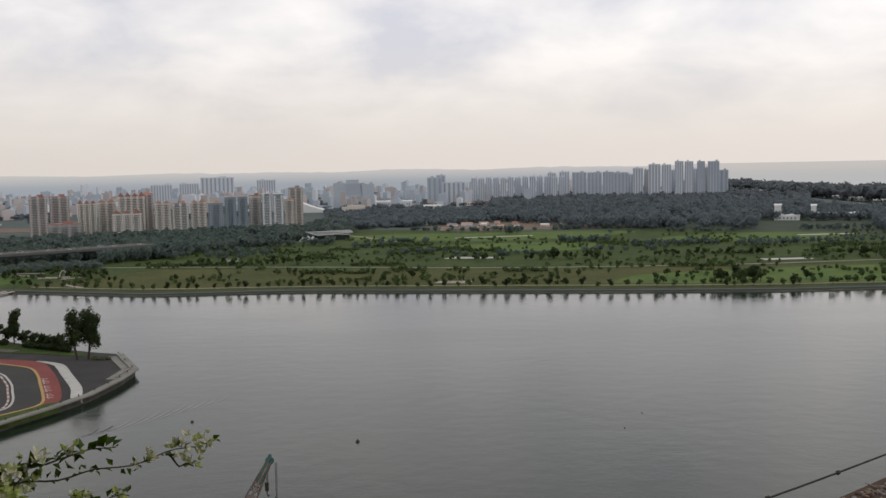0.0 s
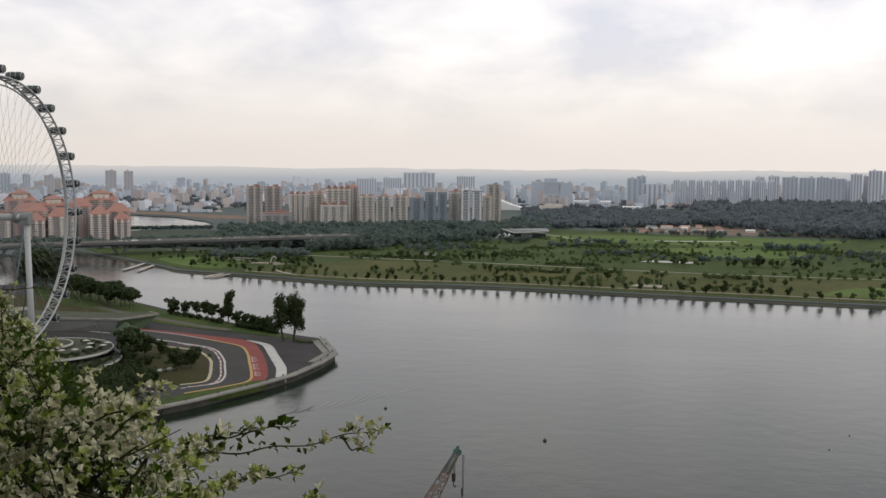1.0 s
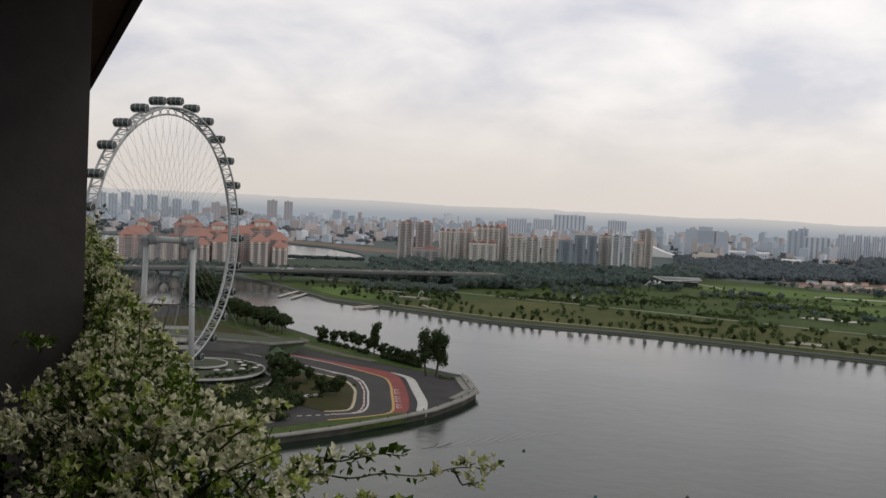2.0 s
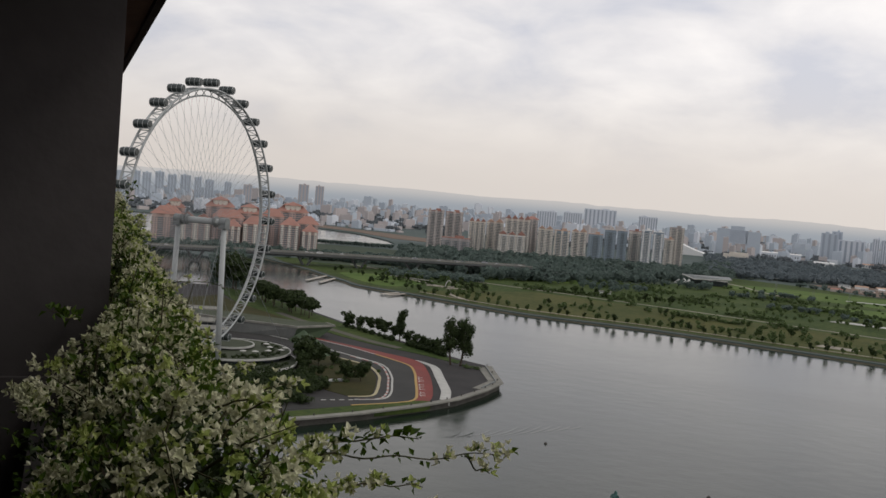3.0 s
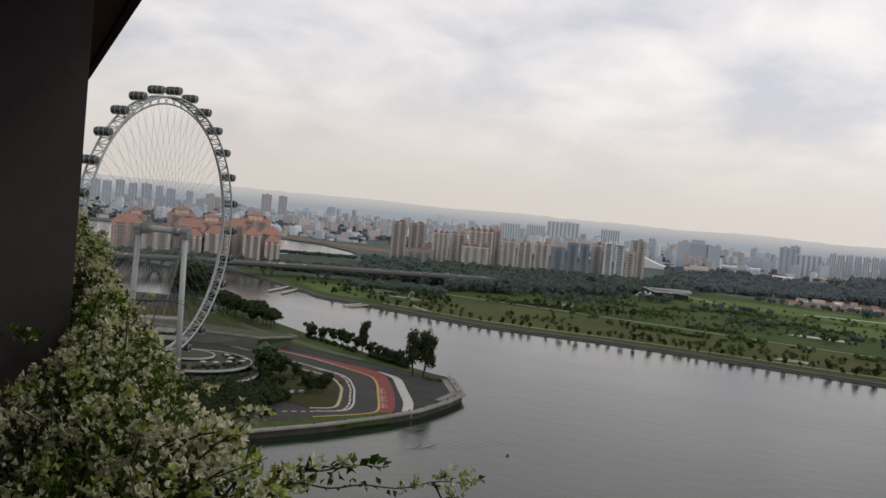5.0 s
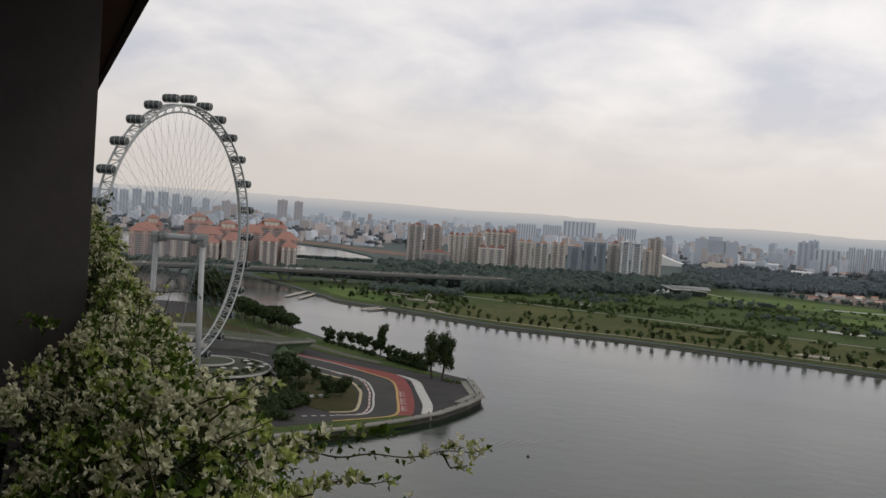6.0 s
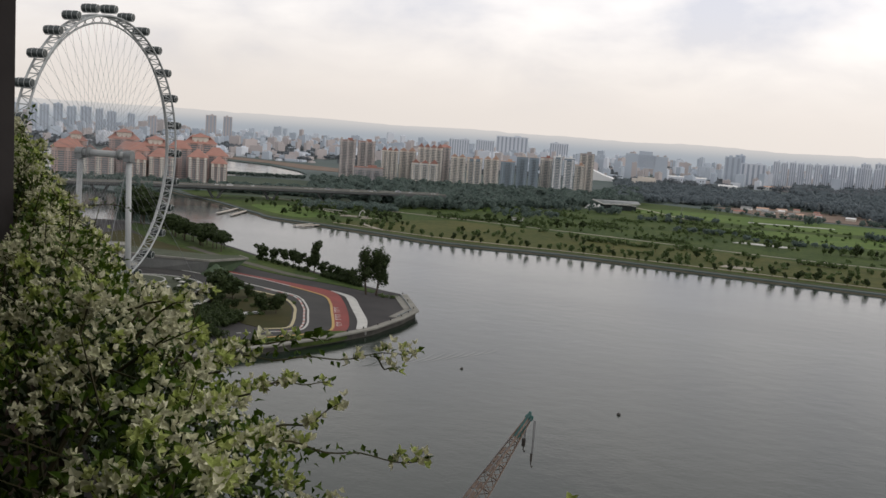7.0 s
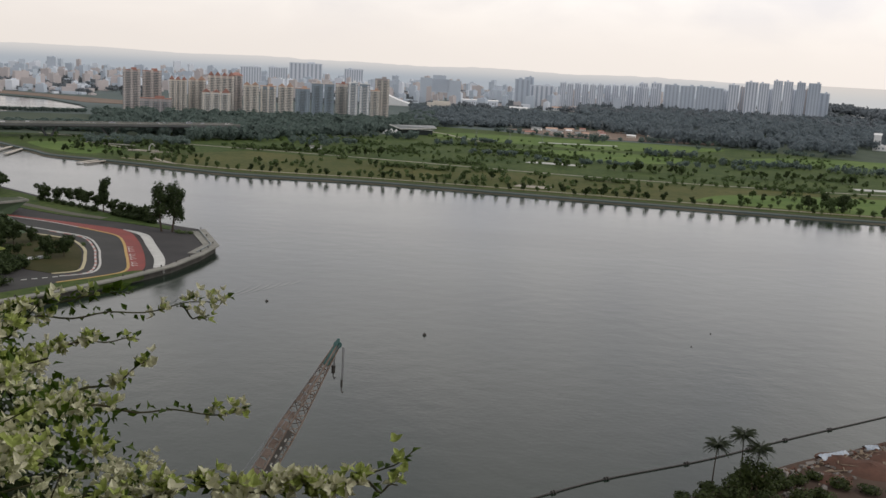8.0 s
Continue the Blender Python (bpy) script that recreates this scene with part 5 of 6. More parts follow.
for q in ((-40, -12, 5), (-32, -14, 7), (-24, -10, 6)):
    b.face([(q[0] - 6, q[1], 0.3), (q[0] + 7, q[1] - 4, 0.3), (q[0] + 2, q[1] - 2, q[2] + 3)])
    b.face([(q[0] + 7, q[1] - 4, 0.3), (q[0] + 9, q[1] + 8, 0.3), (q[0] + 2, q[1] - 2, q[2] + 3)])
part("canopy", b, M_WHITEW, root, "white angular canopy")
b = Build()
b.box(Matrix.Translation((8, 6, 0)), 60, 10, 8.5)
part("wall", b, M_GLASS, root, "dark glazed wall")
# white ring sculpture and terraces on the left lawn
root = thing("park_pavilion", "small white pavilion with a curved canopy on the lawn", "pavilion", at=frame_at(21.9, 1150))
b = Build()
for i in range(10):
    a0, a1 = math.pi * i / 10, math.pi * (i + 1) / 10
    b.tube((4 * math.cos(a0), 0, 9 * math.sin(a0)), (4 * math.cos(a1), 0, 9 * math.sin(a1)), 0.7, n=5)
part("arch", b, M_WHITE, root)
b = Build()
b.box(Matrix.Translation((-10, 4, 0)), 34, 7, 1.4)
b.box(Matrix.Translation((8, -8, 0)), 26, 5, 1.0)
part("terrace", b, M_PATH, root)
root = thing("shelter", "long pale walkway roof between the lawns", "shelter", at=frame_at(24.2, 1190))
b = Build()
b.box(Matrix.Translation((0, 0, 4)) @ Matrix.Rotation(radians(-30), 4, "Z"), 62, 6, 0.6)
part("roof", b, M_CONC, root)
for i in range(6):
    b = Build()
    x = -26 + i * 10.4
    b.tube((x * 0.866, -x * 0.5, 0), (x * 0.866, -x * 0.5, 4.1), 0.25, n=6)
    part("post", b, M_CONC, root)
root = thing("park_kiosk", "small pale kiosk on the lawn", "kiosk", at=frame_at(12.6, 1255))
b = Build()
b.box(Matrix.Translation((0, 0, 0)), 16, 7, 3.4)
part("wall", b, M_WHITEW, root)
b = Build()
b.box(Matrix.Translation((0, 0, 3.4)), 19, 9, 0.7)
part("roof", b, M_CONC, root)

# building site behind the golf course: huts, piles and two pylons
for i in range(26):
    x, y = R.uniform(-40, 380), R.uniform(1760, 1960)
    root = thing("site_hut", "small red-roofed site hut on bare ground", "hut", "site huts", Matrix.Translation((x, y, 2.6)) @ Matrix.Rotation(R.uniform(-0.5, 0.5), 4, "Z"))
    w = R.uniform(10, 26)
    b = Build()
    b.box(Matrix.Identity(4), w, 8, 4)
    part("wall", b, R.choice((M_CREAM, M_WHITEW, M_PINK)), root)
    b = Build()
    for q in (-1, 1):
        b.face([(-w / 2 - 0.6, q * 4.8, 3.9), (w / 2 + 0.6, q * 4.8, 3.9), (w / 2 + 0.6, 0, 6.2), (-w / 2 - 0.6, 0, 6.2)])
    part("roof", b, R.choice((M_TILE, M_RUST, M_WHITEW, M_GREY)), root)
for az, d in ((-3.7, 1850), (-4.4, 1900), (-17.2, 1760), (3.0, 1560), (1.0, 1540), (-0.9, 1540)):
    root = thing("pylon", "slender lattice pylon above the trees", "pylon", "pylons", frame_at(az, d))
    b = Build()
    for sx, sy in ((-1, -1), (1, -1), (1, 1), (-1, 1)):
        b.tube((sx * 1.8, sy * 1.8, 0), (sx * 0.4, sy * 0.4, 26), 0.22, 0.14, 4)
    for z in range(2, 26, 3):
        w = 1.8 - 1.4 * z / 26
        b.tube((-w, -w, z), (w, -w, z + 2.6), 0.1, n=4)
        b.tube((w, -w, z), (-w, -w, z + 2.6), 0.1, n=4)
    part("lattice", b, M_GREY, root)
    b = Build()
    b.box(Matrix.Translation((0, 0, 24)), 9, 0.6, 0.6)
    part("arm", b, M_GREY, root)

# ---- wheel terminal: prow-shaped building and round terraces ----
M_WALLG = mat("grey_cladding", (0.17, 0.175, 0.165), (0.12, 0.125, 0.12), 0.08, 0.8, 0.6)
M_GREENF = mat("planted_slope", (0.055, 0.085, 0.050), (0.085, 0.115, 0.070), 0.1, 0.9, 0.9)
TOP = [(-480, 573), (-391, 582), (-350, 588), (-336, 617), (-346, 623), (-366, 613), (-480, 607)]
BOT = [(-480, 571), (-391, 580), (-353, 588), (-342, 606), (-348, 617), (-366, 609), (-480, 603)]
root = thing("terminal_building", "prow-shaped grey building with a planted roof", "building")
b = Build()
b.prism(TOP, 12.0, 13.0)
part("roof", b, M_ROOFGRASS, root, "planted green roof")
b = Build()
b.ribbon([TOP[0], TOP[1], TOP[2], TOP[3], TOP[4]], 1.8, 11.9, 13.3)
part("roof_edge", b, M_CONC, root, "pale roof edge")
for i in range(len(TOP)):
    j = (i + 1) % len(TOP)
    b = Build()
    b.face([(*BOT[i], Z), (*BOT[j], Z), (*TOP[j], 12.1), (*TOP[i], 12.1)])
    part("wall", b, M_GREENF if i in (2, 3) else M_WALLG, root)
b = Build()
b.face([(-338, 597, Z + 0.3), (-346, 590, 11.0), (-299, 548, Z + 0.3)])
b.face([(-346, 590, 11.0), (-352, 580, Z + 0.3), (-305, 537, Z + 0.3), (-299, 548, Z + 0.3)])
part("slope", b, M_GREENF, root, "planted sloping wedge")

RG2 = random.Random(5)
root = thing("round_terraces", "round stepped terraces with white rims and planting", "building")
n = 56
for cx, cy, r, z0, z1 in ((-336, 477, 46, Z, 7.2), (-339, 491, 37, 7.2, 10.6), (-345, 497, 16, 10.6, 12.4)):
    b = Build()
    b.prism([(cx + (r - 3.5) * math.cos(6.2832 * i / n), cy + (r - 3.5) * math.sin(6.2832 * i / n)) for i in range(n)], z0, z1 - 0.6)
    part("wall", b, M_GLASS if z0 < 9 else M_WALLG, root, "dark recessed wall")
    b = Build()
    b.prism([(cx + r * math.cos(6.2832 * i / n), cy + r * math.sin(6.2832 * i / n)) for i in range(n)], z1 - 0.6, z1)
    part("terrace", b, M_ROOFGRASS, root, "planted terrace deck")
    b = Build()
    b.ribbon([(cx + r * math.cos(6.2832 * i / n), cy + r * math.sin(6.2832 * i / n)) for i in range(n + 1)], 0.8, z1 - 0.8, z1 + 0.3)
    part("rim", b, M_WHITE, root, "white terrace rim")
for i, (x, y) in enumerate([(-312, 492), (-318, 503), (-322, 480), (-326, 511), (-316, 484), (-308, 500), (-310, 508)]):
    z = 10.6
    par = thing("parasol", "white parasol on the terrace", "parasol", "terrace parasols", Matrix.Translation((x, y, z)))
    b = Build()
    b.tube((0, 0, 0), (0, 0, 2.6), 0.06, n=6)
    part("pole", b, M_GREY, par)
    b = Build()
    for k in range(8):
        a0, a1 = 6.2832 * k / 8, 6.2832 * (k + 1) / 8
        b.face([(2.2 * math.cos(a0), 2.2 * math.sin(a0), 2.3), (2.2 * math.cos(a1), 2.2 * math.sin(a1), 2.3), (0, 0, 3.0)])
    part("canopy", b, M_WHITE, par)
b = Build()
for i in range(150):
    a = RG2.uniform(-2.6, 1.4)
    r, z = RG2.choice(((41, 7.2), (31, 10.6), (26, 10.6)))
    q = Vector((-336, 477)) if z < 8 else Vector((-339, 491))
    clump(b, (q.x + r * math.cos(a), q.y + r * math.sin(a), z + 0.7), RG2.uniform(1.0, 2.2), RG2.uniform(0.8, 1.6), 26, 0.55)
solid("terrace_planting", b, M_TREE, "dark green planting on the round terraces", "shrubs", kind="stuff")
# small pavilion roofs and planting at the wheel's foot
for x, y, w, dd, hh in [(-430, 560, 44, 16, 7), (-400, 545, 30, 14, 6), (-455, 600, 40, 14, 9)]:
    root = thing("boarding_hall", "low pale hall beneath the wheel", "building", "boarding halls", Matrix.Translation((x, y, Z)) @ Matrix.Rotation(radians(32), 4, "Z"))
    b = Build()
    b.box(Matrix.Identity(4), w, dd, hh)
    part("wall", b, M_GLASS, root)
    b = Build()
    b.box(Matrix.Translation((0, 0, hh)), w + 4, dd + 3, 0.9)
    part("roof", b, M_CONC, root)
b = Build()
for _ in range(150):
    x, y = -268 - 130 * R.random(), 398 + 66 * R.random()
    if (Vector((x, y)) - Vector((-336, 477))).length > 50:
        clump(b, (x, y, Z + 3.5), R.uniform(2.5, 4.5), R.uniform(3, 5), 60, 0.8)
for _ in range(46):
    x, y = -262 - 52 * R.random(), 432 + 46 * R.random()
    if x < -262 - (y - 452) * 0.5:
        clump(b, (x, y, Z + 3), R.uniform(2.4, 4.2), R.uniform(2.6, 4.6), 60, 0.8)
RG = random.Random(77)
for _ in range(60):
    y = 424 + 42 * RG.random()
    x = -252 - (y - 424) * 0.15 - 48 * RG.random()
    clump(b, (x, y, Z + 2.6), RG.uniform(2.2, 4.0), RG.uniform(2.4, 4.2), 56, 0.8)
for _ in range(110):
    t, o = RG.random(), RG.uniform(7, 30)
    clump(b, (-232 - 70 * t - 0.84 * o, 416 - 62 * t + 0.54 * o, Z + 2.4), RG.uniform(2.2, 4.2), RG.uniform(2.2, 4.6), 60, 0.8)
for _ in range(120):
    t, o = RG.random(), RG.random()
    p = Vector((-252 - 30 * t, 424 + 36 * o + 18 * t))
    if (p - Vector((-336, 477))).length > 49:
        clump(b, (p.x, p.y, Z + 2.8), RG.uniform(2.0, 4.4), RG.uniform(2.4, 5.5), 60, 0.8)
solid("garden_trees", b, M_TREE, "dark garden trees between quay and terraces", "trees", kind="stuff")
# bits on the quay: bollards and a mound at the point
for i in range(14):
    t = i / 13
    k = min(int(t * 6), 5)
    a, c = Vector(FRONT[3 + k]), Vector(FRONT[4 + k])
    p = a.lerp(c, t * 6 - k)
    root = thing("bollard", "dark mooring bollard on the quay", "bollard", "quay bollards", Matrix.Translation((p.x - 1.2, p.y + 0.6, Z + 0.35)))
    b = Build()
    b.tube((0, 0, 0), (0, 0, 0.8), 0.35, 0.28, 8)
    b.tube((0, 0, 0.8), (0, 0, 1.05), 0.48, 0.42, 8)
    part("post", b, M_QUAYWALL, root)
b = Build()
for _ in range(18):
    clump(b, (-214 + R.uniform(-6, 6), 582 + R.uniform(-3, 3), Z + 0.9), 2.2, 1.2, 24, 0.5)
solid("earth_mound", b, M_TREE2, "low overgrown mound near the point", "shrub", kind="stuff")
b = Build()
b.ribbon([(-184.5, 524), (-184.5, 549), (-208, 594)], 0.35, Z + 0.3, Z + 1.35)
solid("quay_rail", b, M_GREY, "low dark rail along the quay's end", "railing", kind="structure")

# a fading wake off the quay: short low ripples
for i in range(11):
    t = i / 10
    cx, cy = -162 + 46 * t, 428 + 60 * t
    dx, dy = 0.2, 0.98
    ln = 9 + 9 * math.sin(math.pi * t)
    b = Build()
    for k in range(8):
        u0, u1 = -1 + k / 4, -1 + (k + 1) / 4
        e0, e1 = (0.10 * (1 - u * u) for u in (u0, u1))
        p0, p1 = (Vector((cx + dx * ln * u - dy * 2.5 * u * u, cy + dy * ln * u + dx * 2.5 * u * u, 0.005)) for u in (u0, u1))
        side = Vector((-dy, dx, 0)) * 0.8
        b.face([p0 - side, p1 - side, p1 + Vector((0, 0, e1)), p0 + Vector((0, 0, e0))])
        b.face([p0 + Vector((0, 0, e0)), p1 + Vector((0, 0, e1)), p1 + side, p0 + side])
    solid("ripple", b, M_WATER, "low curved ripple of a boat's wake", "water", "wake ripples", "structure", smooth=True)
# marker buoys
for x, y, q in [(-121, 444, 0.9), (-39, 406, 1.0), (80, 420, 0.4), (93, 445, 0.4), (-68, 564, 0.35)]:
    root = thing("buoy", "small dark marker buoy on the water", "buoy", "buoys", Matrix.Translation((x, y, 0)) @ Matrix.Scale(q, 4))
    b = Build()
    b.tube((0, 0, -0.5), (0, 0, 0.6), 0.95, 0.8, 10)
    part("float", b, M_QUAYWALL, root)
    b = Build()
    b.tube((0, 0, 0.6), (0, 0, 1.2), 0.3, 0.12, 6)
    part("mast", b, M_QUAYWALL, root)

# floating pipeline
M_PIPE = mat("dark_plastic_pipe", (0.045, 0.042, 0.040), (0.075, 0.070, 0.066), 0.3, 2.0, 0.6)
PIPE = smooth_line([(-60, 195), (-25, 224), (10, 252), (30, 268), (61, 288), (86, 307), (102, 319), (139, 346), (200, 392), (280, 450)], 6)
root = thing("floating_pipe", "long dark pipe floating on the water", "pipe")
b = Build()
b.path([(x, y, 0.14) for x, y in PIPE], 0.27, 8)
part("pipe", b, M_PIPE, root, smooth=True)
for i in range(3, len(PIPE) - 1, 5):
    b = Build()
    p, q = Vector((*PIPE[i], 0.2)), Vector((*PIPE[i + 1], 0.2))
    d = (q - p).normalized()
    b.tube(p, p + d * 0.5, 0.66, n=10)
    b.tube(p + d * 0.9, p + d * 1.4, 0.66, n=10)
    part("coupling", b, M_PIPE, root)

# coconut palms and scrub on the near shore
M_PALM = leafy("palm_fronds", (0.016, 0.024, 0.010), (0.034, 0.044, 0.018), 0.6, 0.1)
def palm(x, y, h, lean, label):
    root = thing("coconut_palm", label, "palm tree", "near palms", Matrix.Translation((x, y, 3.0)))
    t = Build()
    pts = [(lean * (k / 5) ** 2, 0, h * k / 5 - 0.3) for k in range(6)]
    t.path(pts, [0.30, 0.22, 0.19, 0.17, 0.15, 0.14], 7)
    part("trunk", t, M_BARK, root)
    top = Vector(pts[-1])
    for i in range(54):
        a, e = 6.2832 * i / 18 + R.uniform(-0.15, 0.15), R.uniform(-0.1, 1.35)
        d = Vector((math.cos(a), math.sin(a), 0))
        ln = R.uniform(3.4, 4.7)
        f = Build()
        prev = None
        for k in range(9):
            u = k / 8
            p = top + d * (ln * u * math.cos(e * (1 - u * 0.5))) + Vector((0, 0, ln * (math.sin(e) * u - 0.48 * u * u)))
            if prev is not None:
                f.tube(prev, p, 0.05, 0.04, 4, caps=False)
                side = d.cross(Vector((0, 0, 1)))
                for q in (-1, 1):
                    for o in (0.0, 0.2, 0.4, 0.6, 0.8):
                        m0 = prev.lerp(p, o)
                        l2 = R.uniform(0.8, 1.15) * (1 - 0.55 * u)
                        tip = m0 + side * q * l2 * 0.75 + d * 0.35 + Vector((0, 0, -l2 * 0.45))
                        f.face([m0, m0 + d * 0.11, tip + d * 0.04, tip])
            prev = p
        part("frond", f, M_PALM, root)


palm(60, 263, 13.0, 0.5, "dark coconut palm on the near shore")
palm(68, 264, 16.0, -0.4, "tall dark coconut palm on the near shore")
palm(71.5, 262, 13.0, 0.6, "dark coconut palm among scrub")
b = Build()
for x, y, r, h, k in [(69, 261, 3.4, 12, 200), (73, 262, 3.4, 11, 200), (65, 259, 3.6, 7, 150), (76, 262, 4, 5, 130), (81, 266, 3.5, 4, 110), (62, 255, 4, 4.5, 130), (56, 252, 4, 4, 130), (66, 254, 4.5, 5, 150), (74, 254, 5, 4.5, 150), (84, 258, 4.5, 4, 130), (48, 247, 3.5, 2.6, 100), (40, 243, 3.0, 2.0, 90), (34, 239, 3.0, 1.8, 90), (90, 262, 3, 3, 90), (86, 270, 3.5, 3.4, 110), (92, 275, 3, 2.6, 90), (98, 270, 4, 3, 110), (80, 272, 3, 4, 110), (70, 268, 3.4, 5, 130), (106, 268, 4, 2.6, 100), (58, 259, 3, 3.5, 110), (50, 252, 3, 2.6, 100)]:
    clump(b, (x, y, 3 + h * 0.45), r, h * 0.55, k * 3, 0.5)
solid("shore_scrub", b, leafy("scrub_leaves", (0.020, 0.032, 0.010), (0.066, 0.086, 0.026), 0.12, 0.35), "dense dark scrub on the near shore", "shrubs", kind="stuff")
b = Build()
for _ in range(60):
    x = R.uniform(50, 95)
    clump(b, (x, 236 + (x - 50) * 0.55 + R.uniform(-4, 6), 3.3), R.uniform(1, 2.2), 0.9, 22, 0.45)
solid("shore_grass", b, M_TREE2, "rough olive grass on the near shore", "grass", kind="stuff")

# heaps on the building ground by the water
M_RUBBLE = mat("broken_concrete", (0.24, 0.22, 0.20), (0.11, 0.10, 0.09), 0.4, 2.5, 0.9)
M_EARTH = mat("red_earth", (0.115, 0.060, 0.044), (0.068, 0.042, 0.032), 0.2, 1.5, 0.95)
M_TARP = mat("pale_blue_tarpaulin", (0.34, 0.38, 0.43), (0.20, 0.25, 0.31), 0.6, 3.0, 0.4)
M_TIMBER = mat("weathered_boards", (0.24, 0.19, 0.14), (0.12, 0.09, 0.065), 0.6, 4.0, 0.85)
for x, y, r, h in [(104, 291, 7, 1.8), (112, 286, 9, 2.2), (122, 296, 8, 1.7), (130, 284, 10, 2.0), (98, 276, 6, 1.2)]:
    b = Build()
    n, rings = 18, 5
    grid = []
    for k in range(rings + 1):
        t = k / rings
        grid.append([(x + r * (1 - t) * math.cos(6.2832 * i / n) * (1 + 0.2 * noise.noise(Vector((i * 0.7, x, k)))), y + r * (1 - t) * math.sin(6.2832 * i / n), 2.9 + h * t ** 0.8 + 0.25 * noise.noise(Vector((x + i, y, k * 0.9))) * (k > 0)) for i in range(n)])
    for k in range(rings):
        for i in range(n):
            j = (i + 1) % n
            b.face([grid[k][i], grid[k][j], grid[k + 1][j], grid[k + 1][i]])
    solid("soil_mound", b, M_EARTH, "mound of red-brown earth on the site", "soil mound", "soil mounds", smooth=True)
for i in range(290):
    x = R.uniform(80, 160)
    y = 280.5 + (x - 86) * 0.72 - 17 * R.random() ** 1.8
    b = Build()
    b.box(Matrix.Translation((0, 0, 0)) @ Euler((R.uniform(-0.4, 0.4), R.uniform(-0.4, 0.4), R.uniform(0, 3))).to_matrix().to_4x4(), R.uniform(0.8, 3.2), R.uniform(0.5, 1.8), R.uniform(0.3, 0.9), taper=R.uniform(0.6, 0.95))
    ob = solid("rubble_block", b, R.choice((M_RUBBLE, M_RUBBLE, M_TIMBER, M_EARTH)), "broken block lying on the site's edge", "rubble", "rubble blocks")
    ob.location = (x, y, 3.0)
for x, y, a, s in [(101, 292, 0.5, 7), (106, 295, 0.7, 5), (118, 303, 0.4, 5)]:
    b = Build()
    n = 7
    for i in range(n):
        for j in range(n):
            def q(i, j):
                return (s * (i / n - 0.5), s * 0.6 * (j / n - 0.5), 1.4 + 0.5 * noise.noise(Vector((i * 0.8 + x, j * 0.8, 1))) - 1.2 * (abs(j / n - 0.5) * 1.6) ** 2)
            b.face([q(i, j), q(i + 1, j), q(i + 1, j + 1), q(i, j + 1)])
    ob = solid("tarpaulin", b, M_TARP, "crumpled pale blue tarpaulin over a heap", "tarpaulin", "tarpaulins", smooth=True)
    ob.matrix_basis = Matrix.Translation((x, y, 3.0)) @ Matrix.Rotation(a, 4, "Z")
for i in range(22):
    x = R.uniform(92, 150)
    y = 284 + (x - 92) * 0.74 + R.uniform(-12, 1)
    b = Build()
    b.box(Matrix.Identity(4), R.uniform(4, 8), 0.35, 0.2)
    ob = solid("plank", b, M_TIMBER, "loose weathered plank on the site", "plank", "loose planks")
    ob.matrix_basis = Matrix.Translation((x, y, 3.3 + R.random() * 0.6)) @ Euler((R.uniform(-0.1, 0.1), R.uniform(-0.12, 0.12), R.uniform(0, 3))).to_matrix().to_4x4()
# ---- crawler crane with its lattice boom ----
M_BOOM = mat("rusty_cream_paint", (0.25, 0.20, 0.165), (0.13, 0.095, 0.075), 0.5, 3.0, 0.7)
M_GREENP = mat("green_paint", (0.03, 0.11, 0.10), (0.02, 0.07, 0.065), 0.5, 3.0, 0.5)
TIP = P(10.85, 150, H - 150 * math.tan(radians(16.9)))
FOOT = Vector((-61.5, 105.6, 6.0))
crane = thing("crawler_crane", "rusty lattice-boom crawler crane beside the water", "crane", at=Matrix.Translation((FOOT.x, FOOT.y, 3.0)))
o = Vector((FOOT.x, FOOT.y, 3.0))
t0, t1 = FOOT - o, TIP - o
ax = (t1 - t0).normalized()
sd = ax.cross(Vector((0, 0, 1))).normalized()
up = sd.cross(ax).normalized()
LEN = (t1 - t0).length


def boom_at(u, i, j):
    w = 1.2 * min(1.0, 0.35 + u * 5, 0.24 + (1 - u) * 4.2)
    return t0 + ax * (LEN * u) + sd * (w * i) + up * (w * 0.9 * j)


for i in (-1, 1):
    for j in (-1, 1):
        b = Build()
        b.path([boom_at(k / 24, i, j) for k in range(25)], 0.14, 6)
        part("boom_chord", b, M_BOOM, crane)
b = Build()
for k in range(76):
    u0, u1 = k / 76, (k + 1) / 76
    f = 1 if k % 2 else -1
    for j in (-1, 1):
        b.tube(boom_at(u0, -f, j), boom_at(u1, f, j), 0.075, n=4)
        b.tube(boom_at(u0, j, -f), boom_at(u1, j, f), 0.075, n=4)
    if k % 2 == 0:
        for p, q in (((-1, -1), (1, -1)), ((-1, 1), (1, 1)), ((-1, -1), (-1, 1)), ((1, -1), (1, 1))):
            b.tube(boom_at(u0, *p), boom_at(u0, *q), 0.07, n=4)
part("boom_lacing", b, M_BOOM, crane)
for k in range(44):
    u0, u1 = 0.06 + 0.0198 * k, 0.076 + 0.0198 * k
    if k % 9 != 4:
        b = Build()
        for h in (1.0, 1.04):
            q = [boom_at(u0, -0.94, h), boom_at(u1, -0.94, h), boom_at(u1, 0.62, h), boom_at(u0, 0.62, h)]
            b.face(q if h > 1.0 else q[::-1])
        part("walkway_panel", b, M_BOOM, crane)
b = Build()
q0, q1 = boom_at(0.70, 1.06, 1.0), boom_at(0.815, 1.06, 1.0)
b.face([q0, q1, q1 - up * 1.2, q0 - up * 1.2])
b.face([q0 + sd * 0.02 - up * 1.2, q1 + sd * 0.02 - up * 1.2, q1 + sd * 0.02, q0 + sd * 0.02])
plate = part("name_plate", b, M_QUAYWALL, crane, "dark sign plate on the boom")
